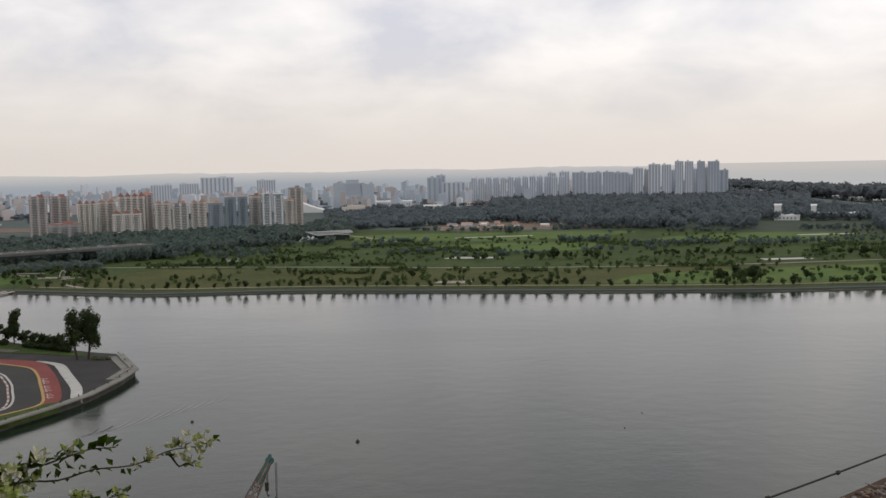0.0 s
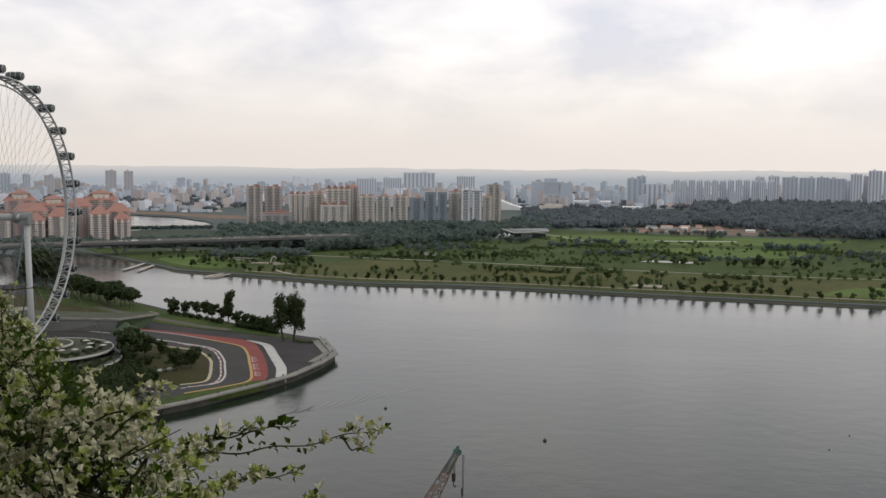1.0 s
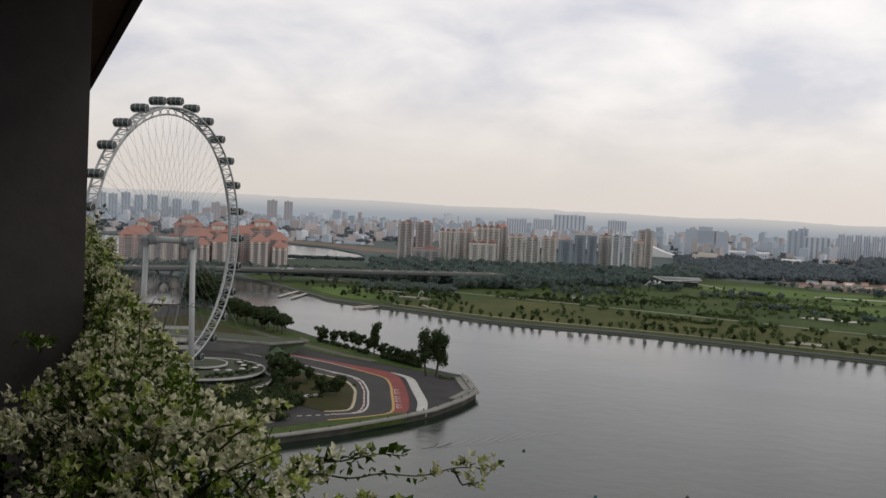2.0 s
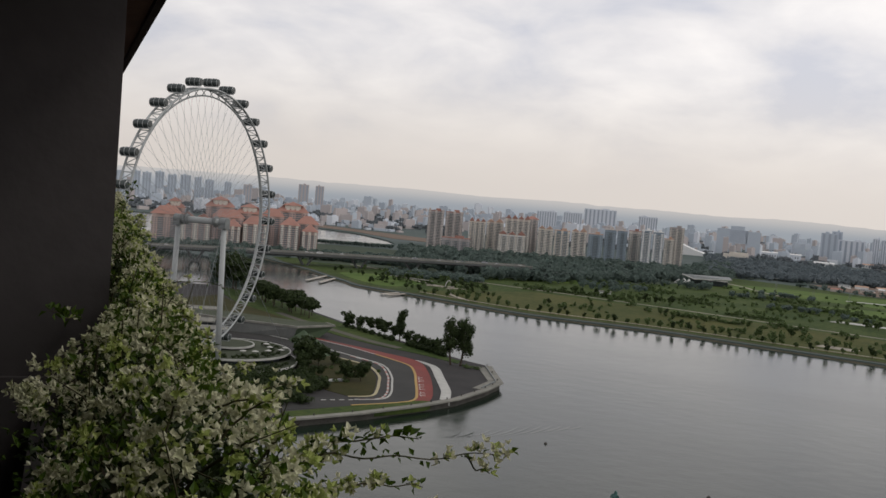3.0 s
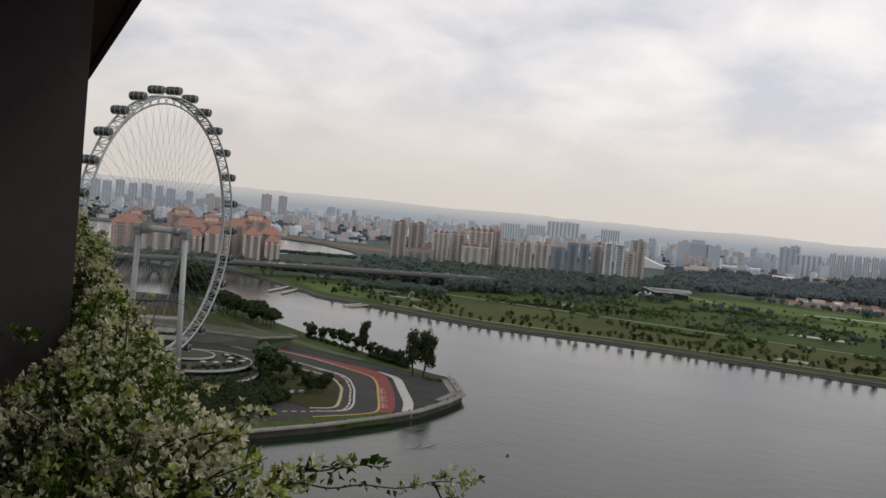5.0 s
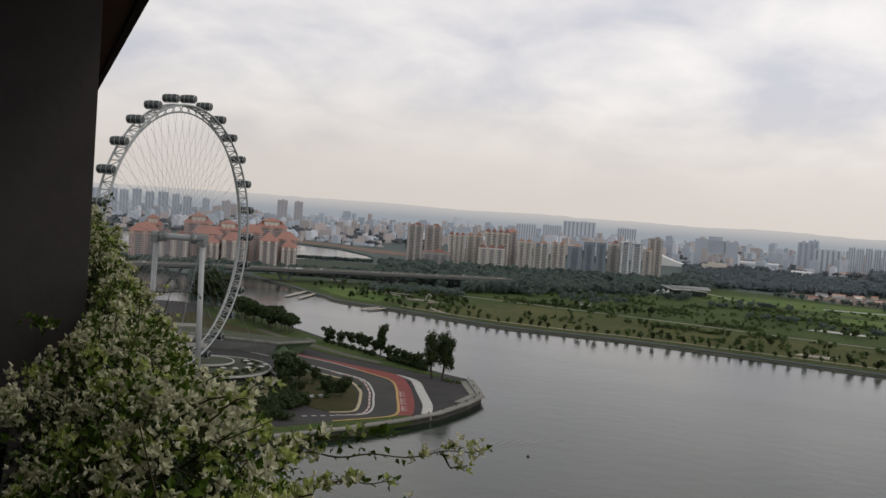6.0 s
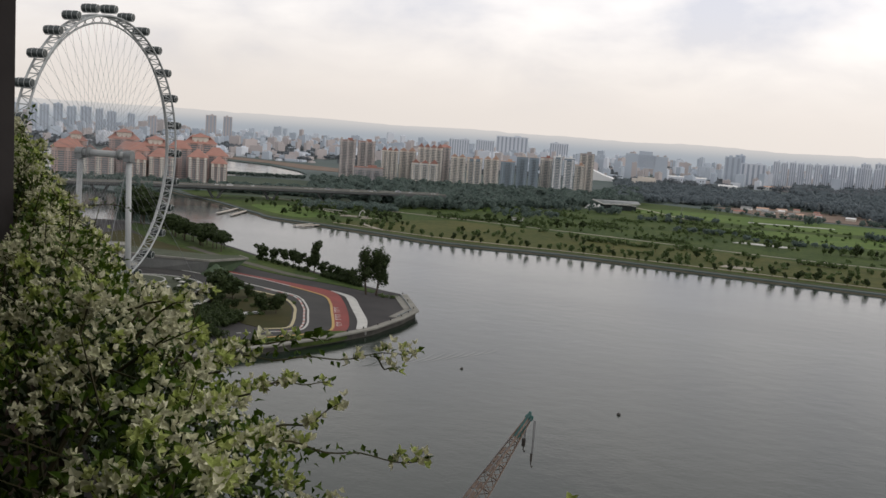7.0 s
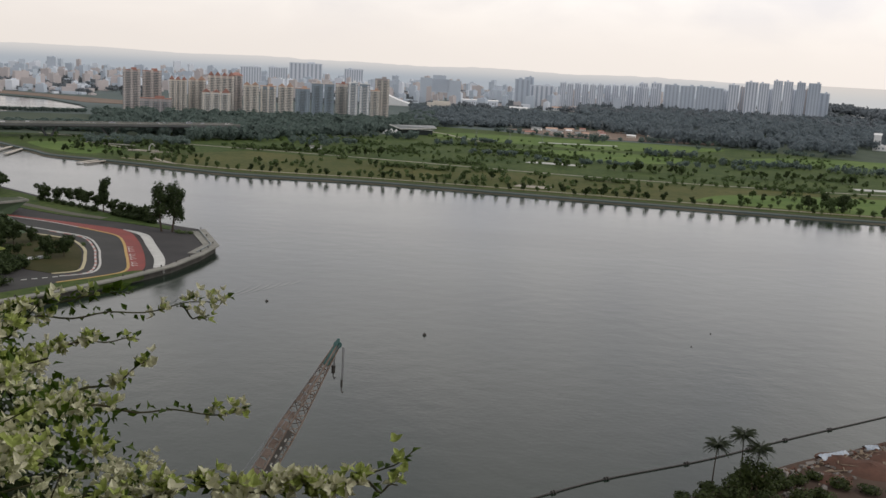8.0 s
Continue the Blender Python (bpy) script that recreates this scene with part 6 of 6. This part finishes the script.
for k in range(6):
    b = Build()
    u = 0.712 + k * 0.0165
    c = boom_at(u, 1.1, 1.0) - up * 0.85
    b.face([c, c + ax * 0.5, c + ax * 0.5 + up * 0.35, c + up * 0.35])
    part("bar", b, M_WHITE, plate)
b = Build()
b.path([boom_at(0.955, 0, 0), boom_at(1.0, 0, 0.2), t1 + ax * 0.9 + up * 0.5], [0.55, 0.45, 0.2], 8)
b.tube(t1 - sd * 0.5, t1 + sd * 0.5, 0.5, n=12)
part("boom_head", b, M_GREENP, crane, "green boom head with sheaves")
for off, drop, r in ((-0.5, 3.2, 0.34), (0.5, 5.6, 0.2)):
    b = Build()
    p = t1 + sd * off + Vector((0, 0, -0.4)) + (Vector((ax.x, ax.y, 0)) * (0.3 + off * 1.6))
    b.tube(p, p - Vector((0, 0, drop)), 0.07, n=5)
    b.tube(p + sd * 0.35, p + sd * 0.25 - Vector((0, 0, drop)), 0.07, n=5)
    part("hoist_rope", b, M_CABLE, crane)
    b = Build()
    q = p - Vector((0, 0, drop))
    b.tube(q, q - Vector((0, 0, 1.3)), r, r * 0.9, 8)
    b.path([q - Vector((0, 0, 1.3)), q - Vector((0, 0, 1.9)), q - Vector((0, 0, 2.2)) + sd * 0.3, q - Vector((0, 0, 1.9)) + sd * 0.5], 0.1, 5)
    part("hook_block", b, M_QUAYWALL, crane, "dark hook block")
for off in (-0.5, 0.5):
    b = Build()
    b.tube(t1 + sd * off, t0 - Vector((ax.x, ax.y, 0)) * 9 + Vector((0, 0, 9)) + sd * off, 0.06, n=5)
    part("pendant_rope", b, M_CABLE, crane)
yaw = math.atan2(ax.y, ax.x)
b = Build()
b.box(Matrix.Rotation(yaw, 4, "Z") @ Matrix.Translation((-3, 0, 1.6)), 9, 3.4, 3.0, taper=0.95)
part("machine_house", b, M_BOOM, crane)
b = Build()
b.tube(Matrix.Rotation(yaw, 4, "Z") @ Vector((-2, 0, 4)), t0 - Vector((ax.x, ax.y, 0)) * 9 + Vector((0, 0, 9)), 0.25, n=6)
part("mast", b, M_BOOM, crane)
for q in (-1, 1):
    b = Build()
    b.box(Matrix.Rotation(yaw, 4, "Z") @ Matrix.Translation((-2, q * 2.6, 0)), 8, 1.1, 1.5, taper=0.85)
    part("track", b, M_TYRE, crane)

# ---- the hotel balcony ----
A, B3 = Vector((-math.sin(radians(44)), math.cos(radians(44)), 0)), Vector((math.cos(radians(44)), math.sin(radians(44)), 0))


def L3(s, w, z):
    """A place on the balcony: s along the facade, w outwards, z above the eye's height."""
    return A * s + B3 * w + Vector((0, 0, H + z))


FR = Matrix(((B3.x, A.x, 0, 0), (B3.y, A.y, 0, 0), (0, 0, 1, H), (0, 0, 0, 1)))
M_PLASTER = mat("dark_grey_render", (0.078, 0.071, 0.071), (0.060, 0.055, 0.055), 0.8, 8.0, 0.9, 0.05)
M_SOFFIT = mat("brown_soffit_board", (0.17, 0.105, 0.075), (0.12, 0.075, 0.055), 1.2, 14.0, 0.7, 0.08)
M_FLOOR = mat("dark_floor_tile", (0.10, 0.095, 0.09), (0.07, 0.066, 0.062), 1.5, 12.0, 0.6)
M_EARTHP = mat("planter_soil", (0.035, 0.026, 0.02), (0.06, 0.045, 0.033), 3.0, 25.0, 0.95, 0.4)


def slab(name, m, s0, s1, w0, w1, z0, z1, label, cat="wall"):
    b = Build()
    b.box(FR @ Matrix.Translation(((w0 + w1) / 2, (s0 + s1) / 2, z0)), w1 - w0, s1 - s0, z1 - z0)
    return solid(name, b, m, label, cat, kind="structure")


slab("wall_fin", M_PLASTER, 4.0, 4.45, -1.9, 0.197, -0.86, 0.94, "dark grey rendered dividing wall of the balcony")
slab("wall_fin_base", M_PLASTER, 3.97, 4.48, -1.9, 0.05, -1.62, -0.86, "dark base of the dividing wall")
slab("ceiling", M_SOFFIT, -4.0, 14.0, -1.9, 0.42, 0.95, 1.25, "brown boarded underside of the balcony above", "ceiling")
slab("ceiling_edge", M_PLASTER, -4.0, 14.0, 0.423, 0.47, 0.92, 1.30, "dark edge beam of the balcony above", "trim")
# Unseen back and end walls, added to close the balcony and shade it.
slab("wall_back", M_PLASTER, -4.0, 14.0, -2.2, -1.903, -1.62, 1.25, "unseen dark back wall of the balcony")
slab("wall_end", M_PLASTER, -4.3, -4.003, -2.2, 0.6, -1.62, 1.25, "unseen dark end wall of the balcony")
slab("floor", M_FLOOR, -4.0, 14.0, -1.9, 0.36, -1.92, -1.625, "dark tiled balcony floor", "floor")
slab("planter_inner_wall", M_PLASTER, -3.9, 13.9, -0.06, 0.04, -1.62, -1.02, "dark inner wall of the long planter", "planter")
slab("planter_outer_wall", M_PLASTER, -3.9, 13.9, 0.30, 0.36, -1.62, -1.12, "dark outer wall of the long planter", "planter")
slab("planter_soil", M_EARTHP, -3.9, 13.9, 0.043, 0.297, -1.61, -1.15, "dark soil in the long planter", "soil")
slab("tower_below", M_PLASTER, -60, 60, -24, 0.34, -H + 2.5, -1.93, "grey tower front below the balcony", "facade")
# Unseen tower mass above, added to block sky light from overhead.
slab("tower_above", M_PLASTER, -60, 60, -24, 0.46, 1.32, 60, "unseen grey tower front above the balcony", "facade")

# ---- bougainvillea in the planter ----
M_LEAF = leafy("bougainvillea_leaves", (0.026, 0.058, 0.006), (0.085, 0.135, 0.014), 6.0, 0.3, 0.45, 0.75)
# The same leaf in darker green: the plant's inner shade is in the colour.
M_SHADELEAF = leafy("shade_toned_bougainvillea_leaves", (0.014, 0.025, 0.007), (0.030, 0.046, 0.013), 6.0, 0.1, 0.5, 0.75)
M_BRACT = leafy("white_bracts", (0.74, 0.72, 0.55), (0.42, 0.44, 0.25), 10.0, 0.25, 0.6, 0.7)
M_YBRACT = leafy("young_green_bracts", (0.30, 0.38, 0.08), (0.56, 0.60, 0.26), 10.0, 0.3, 0.6, 0.7)
M_STEM = mat("brown_green_stems", (0.060, 0.048, 0.028), (0.040, 0.045, 0.020), 8.0, 40.0, 0.8)
Q = random.Random(21)


def leaf(b, p, d, up_v, ln, wd, fold=0.25, droop=0.2):
    """A pointed leaf folded along its midrib: four faces."""
    d = d.normalized()
    side = d.cross(up_v)
    if side.length < 1e-3:
        side = d.orthogonal()
    side.normalize()
    nrm = side.cross(d)
    m, t = p + d * ln * 0.45 - nrm * ln * droop * 0.2, p + d * ln - nrm * ln * droop
    l, r = m + side * wd / 2 + nrm * wd * fold, m - side * wd / 2 + nrm * wd * fold
    b.face([p, r, m])
    b.face([p, m, l])
    b.face([m, r, t])
    b.face([m, t, l])


def bract_cluster(b, p, out, size):
    """Three papery bracts cupped round a stalk, each a broad pointed blade."""
    out = out.normalized()
    a = out.orthogonal().normalized()
    c = out.cross(a)
    ph = Q.uniform(0, 6.28)
    o = len(b.v)
    b.v.append(tuple(p))
    for k in range(3):
        t = ph + k * 2.094 + Q.uniform(-0.25, 0.25)
        rad = a * math.cos(t) + c * math.sin(t)
        spread = Q.uniform(0.3, 0.75)
        d = (out * (1.2 - spread) + rad * spread).normalized()
        side = d.cross(out)
        side = side.normalized() if side.length > 1e-3 else a
        nrm = side.cross(d)
        w, ln = size * Q.uniform(0.62, 0.85), size * Q.uniform(0.95, 1.25)
        s0 = len(b.v)
        b.v += [tuple(q) for q in (p + d * ln * 0.5 - nrm * size * 0.12, p + d * ln * 0.36 + side * w * 0.5 + nrm * size * 0.08, p + d * ln * 0.72 + side * w * 0.33 + nrm * size * Q.uniform(-0.06, 0.10), p + d * ln - nrm * size * Q.uniform(0.0, 0.2), p + d * ln * 0.72 - side * w * 0.33 + nrm * size * Q.uniform(-0.06, 0.10), p + d * ln * 0.36 - side * w * 0.5 + nrm * size * 0.08)]
        rim = [o, s0 + 1, s0 + 2, s0 + 3, s0 + 4, s0 + 5]
        for i in range(6):
            b.f.append((s0, rim[i], rim[(i + 1) % 6]))
            b.m.append(0)


W_LEFT = lin((0.8, 0.20), (1.2, 0.09), (1.5, 0.05), (2.0, 0.0), (2.6, -0.08), (3.0, -0.08), (3.4, 0.02), (3.95, 0.12), (4.6, 0.12), (7, 0.12))
W_RIGHT = lin((0.8, 0.36), (1.25, 0.44), (1.45, 0.50), (1.73, 0.65), (2.05, 0.71), (2.65, 0.62), (3.3, 0.57), (4.0, 0.53), (5.2, 0.46), (6.2, 0.42), (7, 0.4))
Z_TOP = lin((0.8, -0.72), (1.3, -0.61), (2.0, -0.53), (3.0, -0.51), (4.0, -0.44), (5.0, -0.33), (5.6, -0.28), (7, -0.22))

INNER_DROP = lin((0.8, 0.42), (1.2, 0.30), (2.0, 0.26), (3.0, 0.26), (3.4, 0.46), (4.0, 0.6))


def hedge_point(s, u, depth):
    """A place in the hedge: along it, across it (0 inner edge, 1 outer), and down from its surface."""
    wl, wr = W_LEFT(s), W_RIGHT(s)
    lump = 0.09 * noise.noise(Vector((s * 2.3, u * 2.6, 4))) + 0.05 * noise.noise(Vector((s * 6, u * 6, 9)))
    if u <= 1:
        w = wl + (wr - wl) * u
        z = Z_TOP(s) - (0.24 * (2 * u - 0.8) ** 2.2 if u > 0.4 else INNER_DROP(s) * ((0.4 - u) / 0.4) ** 1.3) + lump
        n = Vector((0.55 * (u - 0.4), 0, 0.8))
    else:
        w = wr + 0.05 * (2 - u) + lump
        z = Z_TOP(s) - 0.24 * 1.2 ** 2.2 - (u - 1) * 0.65
        n = Vector((1, 0, 0.25))
    n = (B3 * n.x + Vector((0, 0, n.z))).normalized()
    return L3(s, w, z) - n * depth, n


plant = thing("bougainvillea", "white-flowering bougainvillea spilling over the balcony planter", "plant", at=Matrix.Translation(L3(3, 0.17, -1.15)))
INV = plant.matrix_basis.inverted()


def keep(name, b, m, label="", kind="", parent=None):
    b.v = [tuple(INV @ Vector(p)) for p in b.v]
    return part(name, b, m, parent or plant, label, kind=kind)


def rand_dir(n, k=0.8):
    return (n + Vector((Q.gauss(0, k), Q.gauss(0, k), Q.gauss(0, k)))).normalized()


# woody stems rise from the soil and arch outwards
for i in range(46):
    s = 0.9 + 5.4 * i / 45
    p0 = L3(s + Q.uniform(-0.2, 0.2), Q.uniform(0.08, 0.27), -1.17)
    p3, n = hedge_point(s + Q.uniform(-0.3, 0.3), Q.uniform(0.1, 0.95), -0.05)
    p1 = p0.lerp(p3, 0.35) + Vector((0, 0, 0.16))
    p2 = p0.lerp(p3, 0.7) + Vector((0, 0, 0.10))
    b = Build()
    b.path([p0, p1, p2, p3], [0.008, 0.006, 0.004, 0.002], 5)
    for _ in range(5):
        q = p1.lerp(p3, Q.random())
        b.tube(q, q + rand_dir(n, 0.9) * Q.uniform(0.06, 0.16), 0.0022, 0.001, 4)
    keep("stem", b, M_STEM)
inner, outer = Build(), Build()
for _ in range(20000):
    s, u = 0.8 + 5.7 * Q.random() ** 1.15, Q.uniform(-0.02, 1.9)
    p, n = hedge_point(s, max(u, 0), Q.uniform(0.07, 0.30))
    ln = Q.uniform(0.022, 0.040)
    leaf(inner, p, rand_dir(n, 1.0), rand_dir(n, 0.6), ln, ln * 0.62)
keep("inner_leaves", inner, M_SHADELEAF, "inner leaves with shade put into their dark green", "stuff")
for _ in range(9000):
    s, u = 0.8 + 5.7 * Q.random() ** 1.2, Q.uniform(0, 1.7)
    p, n = hedge_point(s, u, Q.uniform(-0.06, 0.06))
    ln = Q.uniform(0.016, 0.032)
    leaf(outer, p, rand_dir(n, 0.9), rand_dir(n, 0.5), ln, ln * 0.62)
keep("leaves", outer, M_LEAF, "green pointed leaves", "stuff")
spots = []
for _ in range(2700):
    s, u = 0.8 + 5.7 * Q.random() ** 1.2, Q.uniform(0, 1.6)
    if noise.noise(Vector((s * 4.6, u * 4.2, 17))) < 0.06 + 0.12 * max(0.0, u - 0.5):
        continue
    spots.append((s, u))
spots.sort(key=lambda q: abs(q[0] - 2.0) + 0.6 * abs(q[1] - 0.5))
rest, young = Build(), Build()
for k, (s, u) in enumerate(spots):
    p, n = hedge_point(s, u, Q.uniform(-0.06, 0.04))
    pale = Q.random() < 0.8
    for _ in range(Q.choice((9, 13, 17))):
        c = p + Vector((Q.gauss(0, 0.012), Q.gauss(0, 0.012), Q.gauss(0, 0.011)))
        out = (n * 0.5 + (c - p) * 60).normalized()
        if k < 40:
            one = Build()
            bract_cluster(one, c, rand_dir(out, 0.4), Q.uniform(0.011, 0.017))
            keep("flower", one, M_BRACT if pale else M_YBRACT)
        else:
            bract_cluster(rest if pale else young, c, rand_dir(out, 0.4), Q.uniform(0.011, 0.017))
keep("blossom", rest, M_BRACT, "white papery bracts", "stuff")
keep("young_blossom", young, M_YBRACT, "yellow-green young bracts", "stuff")


def twig(pts, leaf_n, flowers, ln=0.027, tipsize=0.017):
    """A long shoot with leaves along it and flower clusters at given shares of its length."""
    pts = [L3(*p) for p in pts]
    line = []
    for i in range(len(pts) - 1):
        for k in range(5):
            line.append(pts[i].lerp(pts[i + 1], k / 5) + Vector((0, 0, 0.006 * math.sin(i * 5 + k))))
    line.append(pts[-1])
    b = Build()
    r = [0.0032 - 0.002 * i / (len(line) - 1) for i in range(len(line))]
    b.path(line, r, 5)
    shoot = keep("shoot", b, M_STEM)
    lv = Build()

    def at(t):
        f = t * (len(line) - 1)
        i = min(int(f), len(line) - 2)
        return line[i].lerp(line[i + 1], f - i), (line[i + 1] - line[i]).normalized()
    for k in range(int(leaf_n * 1.35)):
        p, d = at((k + Q.random()) / (leaf_n * 1.35))
        out = rand_dir(Vector((0, 0, 0.35)) + d * 0.3, 0.7)
        l2 = 0.78 * ln * Q.uniform(0.7, 1.15)
        leaf(lv, p + out * 0.006, out, rand_dir(Vector((0, 0, 1)), 0.4), l2, l2 * 0.66)
    keep("leaves", lv, M_LEAF, "green pointed leaves", "stuff", None)
    for t, cnt in flowers:
        p, d = at(t)
        for _ in range(cnt * 3):
            b = Build()
            q = p + Vector((Q.gauss(0, 0.010), Q.gauss(0, 0.010), Q.gauss(0.006, 0.009)))
            bract_cluster(b, q, rand_dir(Vector((0, 0, 0.5)) + (q - p) * 30, 0.4), tipsize * Q.uniform(0.8, 1.15))
            keep("flower", b, M_BRACT if Q.random() < 0.6 else M_YBRACT)


twig([(2.10, 0.45, -0.697), (2.14, 0.57, -0.647), (2.16, 0.69, -0.657), (2.16, 0.83, -0.667), (2.20, 1.00, -0.677), (2.20, 1.14, -0.667)], 46, [(0.05, 5), (0.2, 6), (0.33, 4), (0.73, 4), (0.85, 3), (0.92, 3), (0.98, 2)])
twig([(2.20, 1.00, -0.677), (2.19, 1.03, -0.707), (2.19, 1.07, -0.722)], 3, [(0.95, 3)])
twig([(2.16, 0.60, -0.637), (2.16, 0.72, -0.612), (2.17, 0.86, -0.622)], 34, [(0.3, 2), (0.6, 2)], 0.042)
twig([(2.02, 0.50, -0.737), (2.06, 0.61, -0.707), (2.07, 0.74, -0.697), (2.09, 0.85, -0.717)], 26, [(0.1, 7), (0.2, 7), (0.32, 7), (0.45, 7), (0.62, 6), (0.95, 1)])
twig([(1.90, 0.62, -0.755), (1.88, 0.72, -0.735), (1.88, 0.80, -0.695)], 10, [(0.5, 4), (0.9, 3)])
twig([(1.70, 0.45, -0.715), (1.74, 0.56, -0.715), (1.79, 0.70, -0.765), (1.78, 0.83, -0.795), (1.76, 0.97, -0.815)], 36, [(0.08, 8), (0.15, 8), (0.22, 7), (0.3, 6), (0.42, 3), (0.86, 3), (0.93, 3), (0.98, 2)])
twig([(1.24, 0.38, -0.70), (1.25, 0.56, -0.69), (1.24, 0.69, -0.72), (1.22, 0.81, -0.74), (1.22, 0.91, -0.75), (1.22, 1.01, -0.72)], 44, [(0.1, 8), (0.2, 8), (0.3, 7), (0.38, 7), (0.46, 8), (0.52, 9), (0.57, 8), (0.62, 9), (0.68, 8), (0.75, 6), (0.93, 2)], 0.027, 0.018)
twig([(1.22, 0.90, -0.75), (1.20, 0.93, -0.765), (1.20, 0.965, -0.765)], 3, [(0.95, 2)])
twig([(5.35, 0.26, -0.42), (5.39, 0.27, -0.38), (5.50, 0.31, -0.23), (5.60, 0.37, -0.09)], 34, [(0.2, 2)], 0.05)
twig([(4.60, 0.48, -0.55), (4.55, 0.60, -0.52), (4.50, 0.72, -0.54)], 12, [(0.3, 2)])
twig([(3.95, 0.10, -0.62), (3.72, 0.04, -0.58), (3.65, -0.02, -0.55)], 26, [(0.3, 1)], 0.05)
for sw in ((3.23, 0.03, -0.73), (3.18, 0.06, -0.78), (3.3, -0.03, -0.71), (3.15, 0.1, -0.72)):
    for _ in range(16):
        b = Build()
        bract_cluster(b, L3(*sw) + Vector((Q.gauss(0, 0.03), Q.gauss(0, 0.03), Q.gauss(0, 0.03))), rand_dir(Vector((0, -0.3, 0.5)), 0.7), Q.uniform(0.015, 0.021))
        keep("flower", b, M_BRACT)
# loose shoots that stand out of the mass
for i in range(40):
    s = 1.3 + 4.6 * Q.random()
    p, n = hedge_point(s, Q.uniform(0.15, 1.05), 0.02)
    d = rand_dir(n + B3 * 0.5, 0.45)
    ln = Q.uniform(0.08, 0.17)
    c = p - Vector((0, 0, H))
    base = (c.dot(A), c.dot(B3), c.z)
    e = c + d * ln + Vector((0, 0, -0.02))
    m = c + d * ln * 0.5 + Vector((0, 0, 0.02))
    twig([base, (m.dot(A), m.dot(B3), m.z), (e.dot(A), e.dot(B3), e.z)], 10, [(0.7, 3), (0.97, 3)], 0.026, 0.0155)
